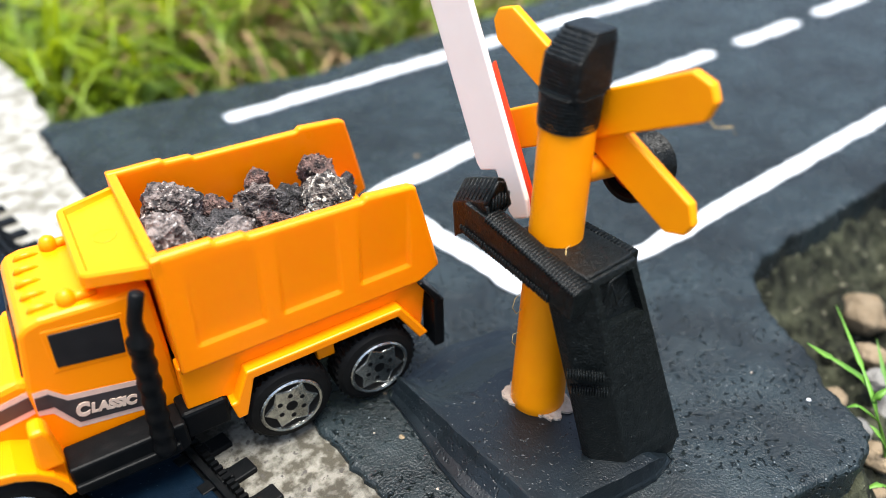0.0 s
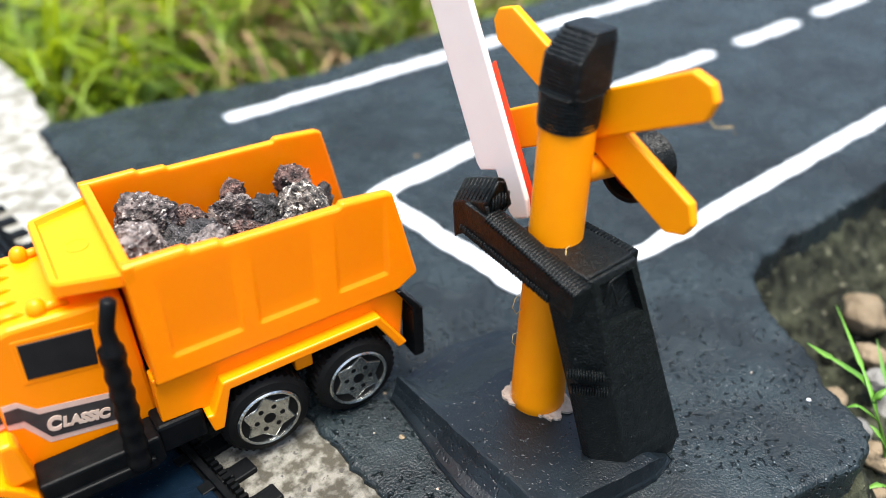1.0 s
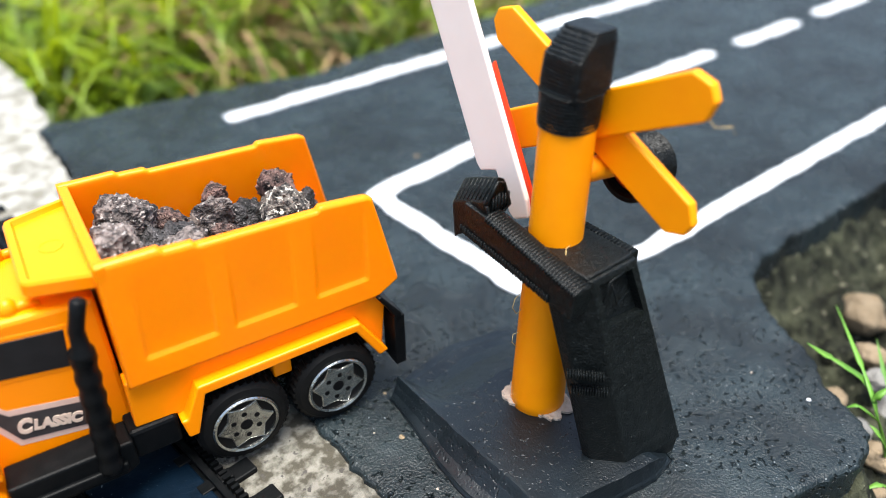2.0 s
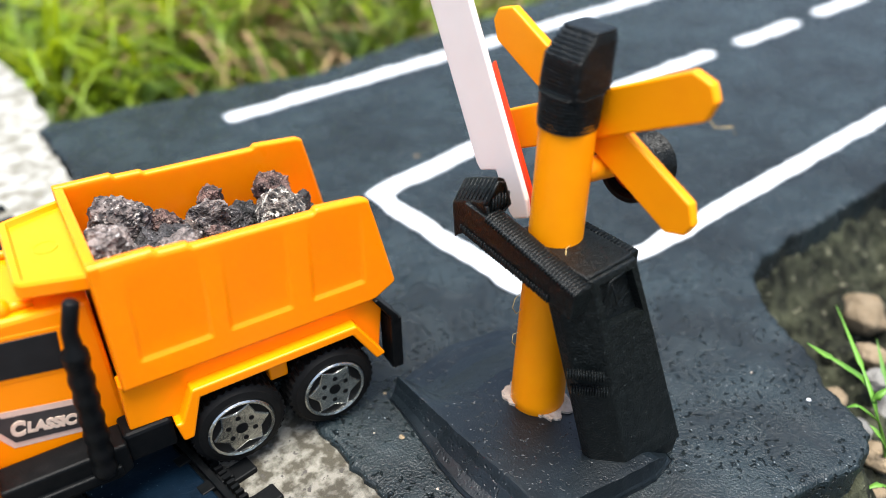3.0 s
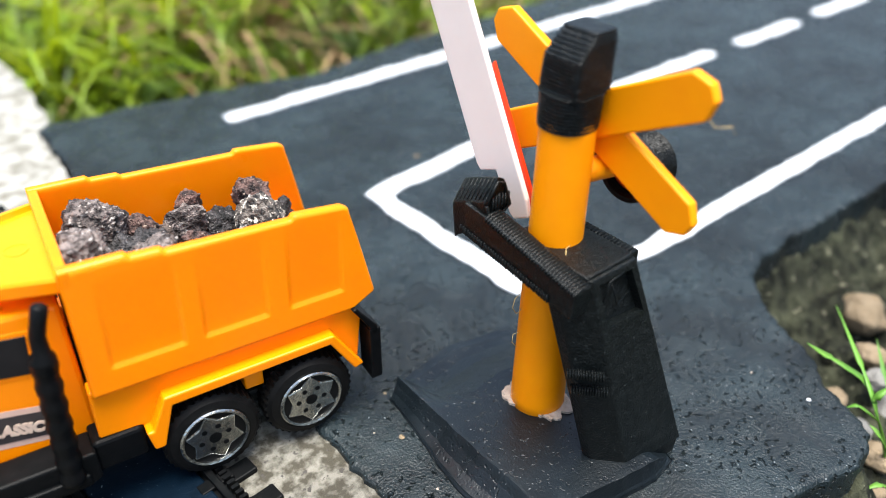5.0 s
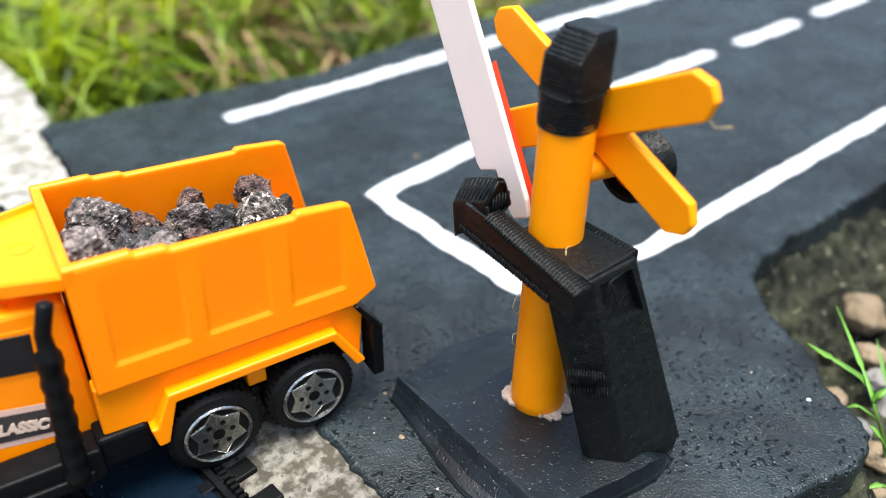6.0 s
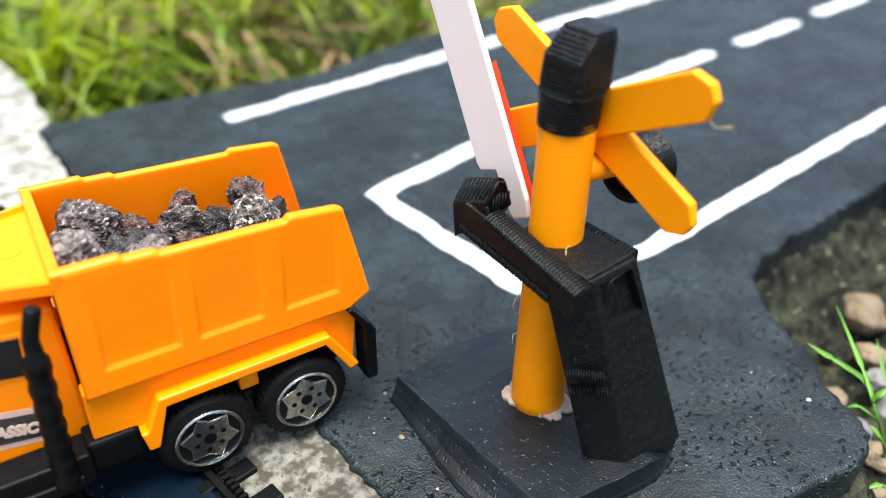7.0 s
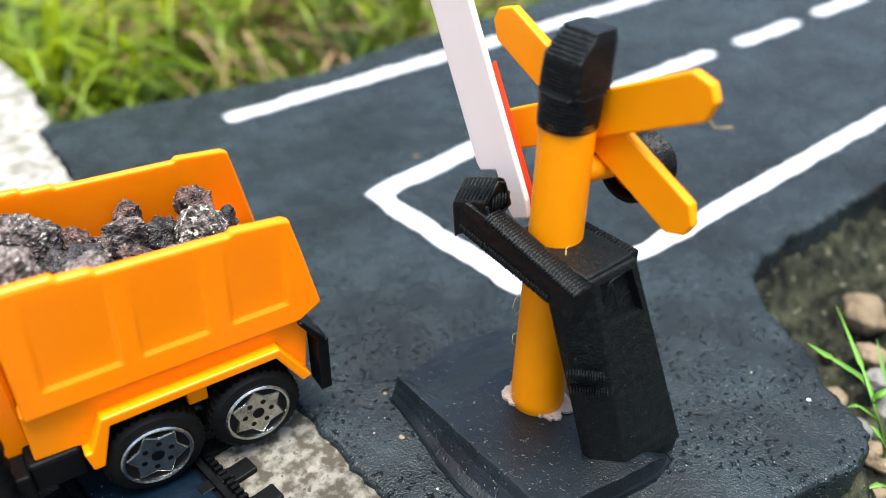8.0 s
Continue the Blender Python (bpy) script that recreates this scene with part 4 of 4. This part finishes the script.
def make_stone(u, v, z, r, squash, mat, seed, label):
    bm = bmesh.new()
    bmesh.ops.create_icosphere(bm, subdivisions=4, radius=1)
    o = Vector((seed * 5.3, 0, seed))
    for p in bm.verts:
        d = 1 + 0.25 * noise.noise(p.co * 1.3 + o) + 0.12 * noise.noise(p.co * 4 + o) + 0.06 * noise.noise(p.co * 11 + o) + 0.03 * noise.noise(p.co * 26 + o)
        p.co = Vector((p.co.x * d * r, p.co.y * d * r * 0.8, p.co.z * d * r * squash))
    ob = tagged(part("stone", bm, mat, None, label, True), category="stone", group="stones beside the road")
    ob.matrix_basis = plan(u, v, z, 0, 0, 47 * seed)


def edge_of_road(u):
    return piecewise(u, [(0.9, 0.22), (1.09, 0.20), (1.155, 0.243), (1.286, 0.465), (1.385, 0.604), (1.47, 0.648), (3.6, 0.63)])


def make_bank():
    """The rough mossy bank that falls away beside the road."""
    bm = bmesh.new()
    rows = []
    for i in range(251):
        u = 0.9 + 2.7 * i / 250
        row = []
        for j in range(111):
            gap = 1.1 * (j / 110) ** 1.2 - 0.03
            v = edge_of_road(u) - gap
            p = Vector((u, v, 0))
            fall = 1 - math.exp(-max(0.0, gap) / 0.07)
            lumps = 0.060 * noise.noise(p * 7) + 0.040 * noise.noise(p * 16 + Vector((3, 1, 0))) + 0.022 * abs(noise.noise(p * 36)) + 0.010 * noise.noise(p * 80)
            row.append(bm.verts.new((u, v, -0.07 - 0.15 * fall - 0.05 * min(1.0, gap) + lumps * (0.3 + 0.7 * fall))))
        rows.append(row)
    for i in range(250):
        for j in range(110):
            bm.faces.new((rows[i][j], rows[i + 1][j], rows[i + 1][j + 1], rows[i][j + 1]))
    ob = part("bank", bm, M_MOSS, None, "dark mossy crumbling bank beside the road", True)
    ob.matrix_basis = plan(0, 0)
    tagged(ob, category="bank", kind="structure")


make_bank()
STONES = [(1.713, 0.474, -0.177, 0.063, 0.70, 1),
          (1.545, 0.380, -0.150, 0.037, 0.70, 1),
          (1.479, 0.334, -0.149, 0.033, 0.70, 2),
          (1.395, 0.380, -0.189, 0.033, 0.60, 1),
          (1.347, 0.305, -0.190, 0.037, 0.60, 2),
          (1.314, 0.246, -0.190, 0.037, 0.60, 1),
          (1.597, 0.460, -0.237, 0.063, 0.70, 0),
          (1.605, 0.534, -0.234, 0.052, 0.70, 0),
          (1.103, 0.240, -0.152, 0.044, 0.70, 0),
          (1.187, 0.224, -0.170, 0.037, 0.70, 0),
          (1.185, 0.192, -0.169, 0.033, 0.70, 1),
          (1.505, 0.342, -0.232, 0.044, 0.60, 0),
          (0.95, 4.12, -0.16, 0.27, 0.65, 2), (0.70, 4.25, -0.20, 0.20, 0.6, 0), (1.22, 4.05, -0.22, 0.16, 0.6, 2), (0.66, 3.20, -0.34, 0.14, 0.5, 0)]
rnd_stone = random.Random(12)
for _ in range(26):
    u = rnd_stone.uniform(1.5, 3.2)
    STONES.append((u, rnd_stone.uniform(-0.2, 0.42), rnd_stone.uniform(-0.27, -0.21), rnd_stone.uniform(0.05, 0.11), rnd_stone.uniform(0.6, 0.9), rnd_stone.choice((0, 0, 1, 2))))
for i, (u, v, z, r, q, k) in enumerate(STONES):
    make_stone(u, v, z, r, q, (M_MOSS, M_TAN, M_GREY_STONE)[k], i + 1,
               ("mossy dark stone beside the road", "smooth tan stone beside the road", "weathered grey stone beside the road")[k])


def weed(path, width, seed):
    """One long blade along a path in the road's plan, folded along its middle."""
    pts = [Vector(p) for p in path]
    fine = []
    for i in range(len(pts) - 1):
        p0, p1, p2, p3 = pts[max(i - 1, 0)], pts[i], pts[i + 1], pts[min(i + 2, len(pts) - 1)]
        for k in range(6):
            t = k / 6
            fine.append(0.5 * ((2 * p1) + (p2 - p0) * t + (2 * p0 - 5 * p1 + 4 * p2 - p3) * t * t + (3 * p1 - p0 - 3 * p2 + p3) * t ** 3))
    fine.append(pts[-1])
    rings = []
    for i, p in enumerate(fine):
        f = i / (len(fine) - 1)
        d = (fine[min(i + 1, len(fine) - 1)] - fine[max(i - 1, 0)]).normalized()
        side = d.cross(Vector((0, 0, 1))).normalized()
        w = width * (0.35 + 0.65 * math.sin(math.pi * min(1, f * 1.3 + 0.15)) if f < 0.65 else max(0.03, (1 - f) / 0.35 * 0.95)) / 2
        up = side.cross(d)
        rings.append([p - side * w, p - up * w * 0.4, p + side * w, p - up * w * 0.4 - up * 0.002])
    ob = part("grass_blade", loft(rings), M_BLADE, None, "fresh green grass blade beside the road", True)
    ob.matrix_basis = plan(0, 0)
    tagged(ob, category="grass", group="blades beside the road")


WEEDS = [([(1.330, 0.226, -0.220), (1.275, 0.245, -0.100), (1.258, 0.274, -0.030), (1.284, 0.315, 0.000), (1.333, 0.373, 0.020), (1.400, 0.440, 0.030)], 0.016),
         ([(1.275, 0.294, -0.020), (1.270, 0.314, 0.000), (1.251, 0.348, 0.020), (1.254, 0.388, 0.020), (1.264, 0.423, 0.015)], 0.024),
         ([(1.258, 0.274, -0.030), (1.261, 0.274, -0.010), (1.284, 0.268, 0.000), (1.328, 0.262, 0.000)], 0.018),
         ([(1.258, 0.257, -0.060), (1.229, 0.274, -0.030), (1.216, 0.291, -0.020), (1.206, 0.304, -0.030)], 0.014),
         ([(1.295, 0.198, -0.200), (1.242, 0.219, -0.100), (1.224, 0.240, -0.060), (1.224, 0.260, -0.050)], 0.020),
         ([(1.379, 0.219, -0.200), (1.342, 0.246, -0.100), (1.327, 0.272, -0.050), (1.369, 0.317, -0.020), (1.401, 0.348, 0.000)], 0.014),
         ([(1.242, 0.158, -0.200), (1.180, 0.176, -0.120), (1.145, 0.193, -0.090), (1.122, 0.207, -0.100)], 0.018)]
for i, (path, width) in enumerate(WEEDS):
    weed(path, width * 0.8, i)


def make_chip(u, v, r, mat, seed):
    bm = bmesh.new()
    bmesh.ops.create_icosphere(bm, subdivisions=2, radius=r)
    for p in bm.verts:
        p.co *= 1 + 0.5 * noise.noise(p.co * (1.2 / r) + Vector((seed, seed, 0)))
        p.co.z *= 0.4
    ob = tagged(part("paint_chip", bm, mat, None, "small pale chip lying on the road"), category="chip", group="chips on the road")
    ob.matrix_basis = plan(u, v, r * 0.15)


for i, (u, v, r, m) in enumerate(((0.521, 0.742, 0.005, M_TAN), (1.18, 1.547, 0.007, M_TAN), (1.139, 0.347, 0.004, M_LINE), (1.123, 0.452, 0.002, M_PLASTER),
                                  (0.70, 0.40, 0.002, M_PLASTER), (0.56, 0.845, 0.003, M_TAN), (0.50, 0.62, 0.0025, M_PLASTER), (0.49, 0.78, 0.0018, M_PLASTER))):
    make_chip(u, v, r, m, i * 2.3)


# ---- what moves ----
TRUCK = [
    (0.0, -0.3300, 1.0451, 0.0010, 211.35, 2.40, -2.41),
    (0.5, -0.3319, 1.0404, -0.0010, 211.15, 2.10, -3.03),
    (1.0, -0.3657, 1.0147, -0.0057, 212.93, 1.36, -0.66),
    (1.5, -0.3884, 1.0028, -0.0049, 212.58, 0.69, 0.08),
    (3.0, -0.4021, 0.9861, -0.0042, 211.98, 0.29, 0.91),
    (3.5, -0.4045, 0.9826, -0.0029, 212.00, -0.01, 0.87),
    (4.0, -0.4242, 0.9713, -0.0016, 211.89, -0.86, 0.94),
    (4.5, -0.4361, 0.9637, -0.0007, 211.86, -1.02, 0.93),
    (4.7, -0.4421, 0.9595, -0.0004, 211.86, -1.07, 0.93),
    (5.8, -0.4296, 0.9728, -0.0003, 212.37, -1.04, 0.83),
    (6.0, -0.4369, 0.9683, -0.0003, 212.37, -1.04, 0.83),
    (6.5, -0.4386, 0.9656, 0.0003, 212.41, -1.08, 0.98),
    (7.0, -0.4477, 0.9597, 0.0017, 212.14, -0.98, 0.41),
    (7.5, -0.4616, 0.9547, 0.0025, 211.84, -0.55, -0.95),
    (7.6, -0.4656, 0.9539, 0.0024, 211.96, -0.62, -1.05),
    (7.7, -0.4775, 0.9490, 0.0023, 212.24, -0.60, -1.05),
    (7.8, -0.4993, 0.9392, 0.0020, 212.71, -0.44, -0.93),
    (7.9, -0.5114, 0.9345, 0.0019, 212.98, -0.41, -0.94),
    (8.0, -0.5239, 0.9293, 0.0017, 213.28, -0.36, -0.93)]


def motions():
    rows, turns = [], []
    gone, last = 0.0, None
    for t, x, y, z, yaw, pitch, roll in TRUCK:
        m = at(x, y, z) @ pose(0, 0, 0, roll, pitch, yaw)
        if last:
            ahead = Vector((math.cos(radians(yaw)), math.sin(radians(yaw)), 0))
            gone += (Vector((x, y, 0)) - last).dot(ahead)
        last = Vector((x, y, 0))
        rows.append((t, m))
        turns.append((t, math.degrees(gone / 0.0775)))
    walk(truck, rows)
    for k, (wheel, x, y) in enumerate(wheels):
        walk(wheel, [(t, at(x, y, 0.0775, 0, a + 23 * k, 0)) for t, a in turns])
    for rock, m in ROCKS:
        walk(rock, [(t, r @ m) for t, r in rows])


motions()
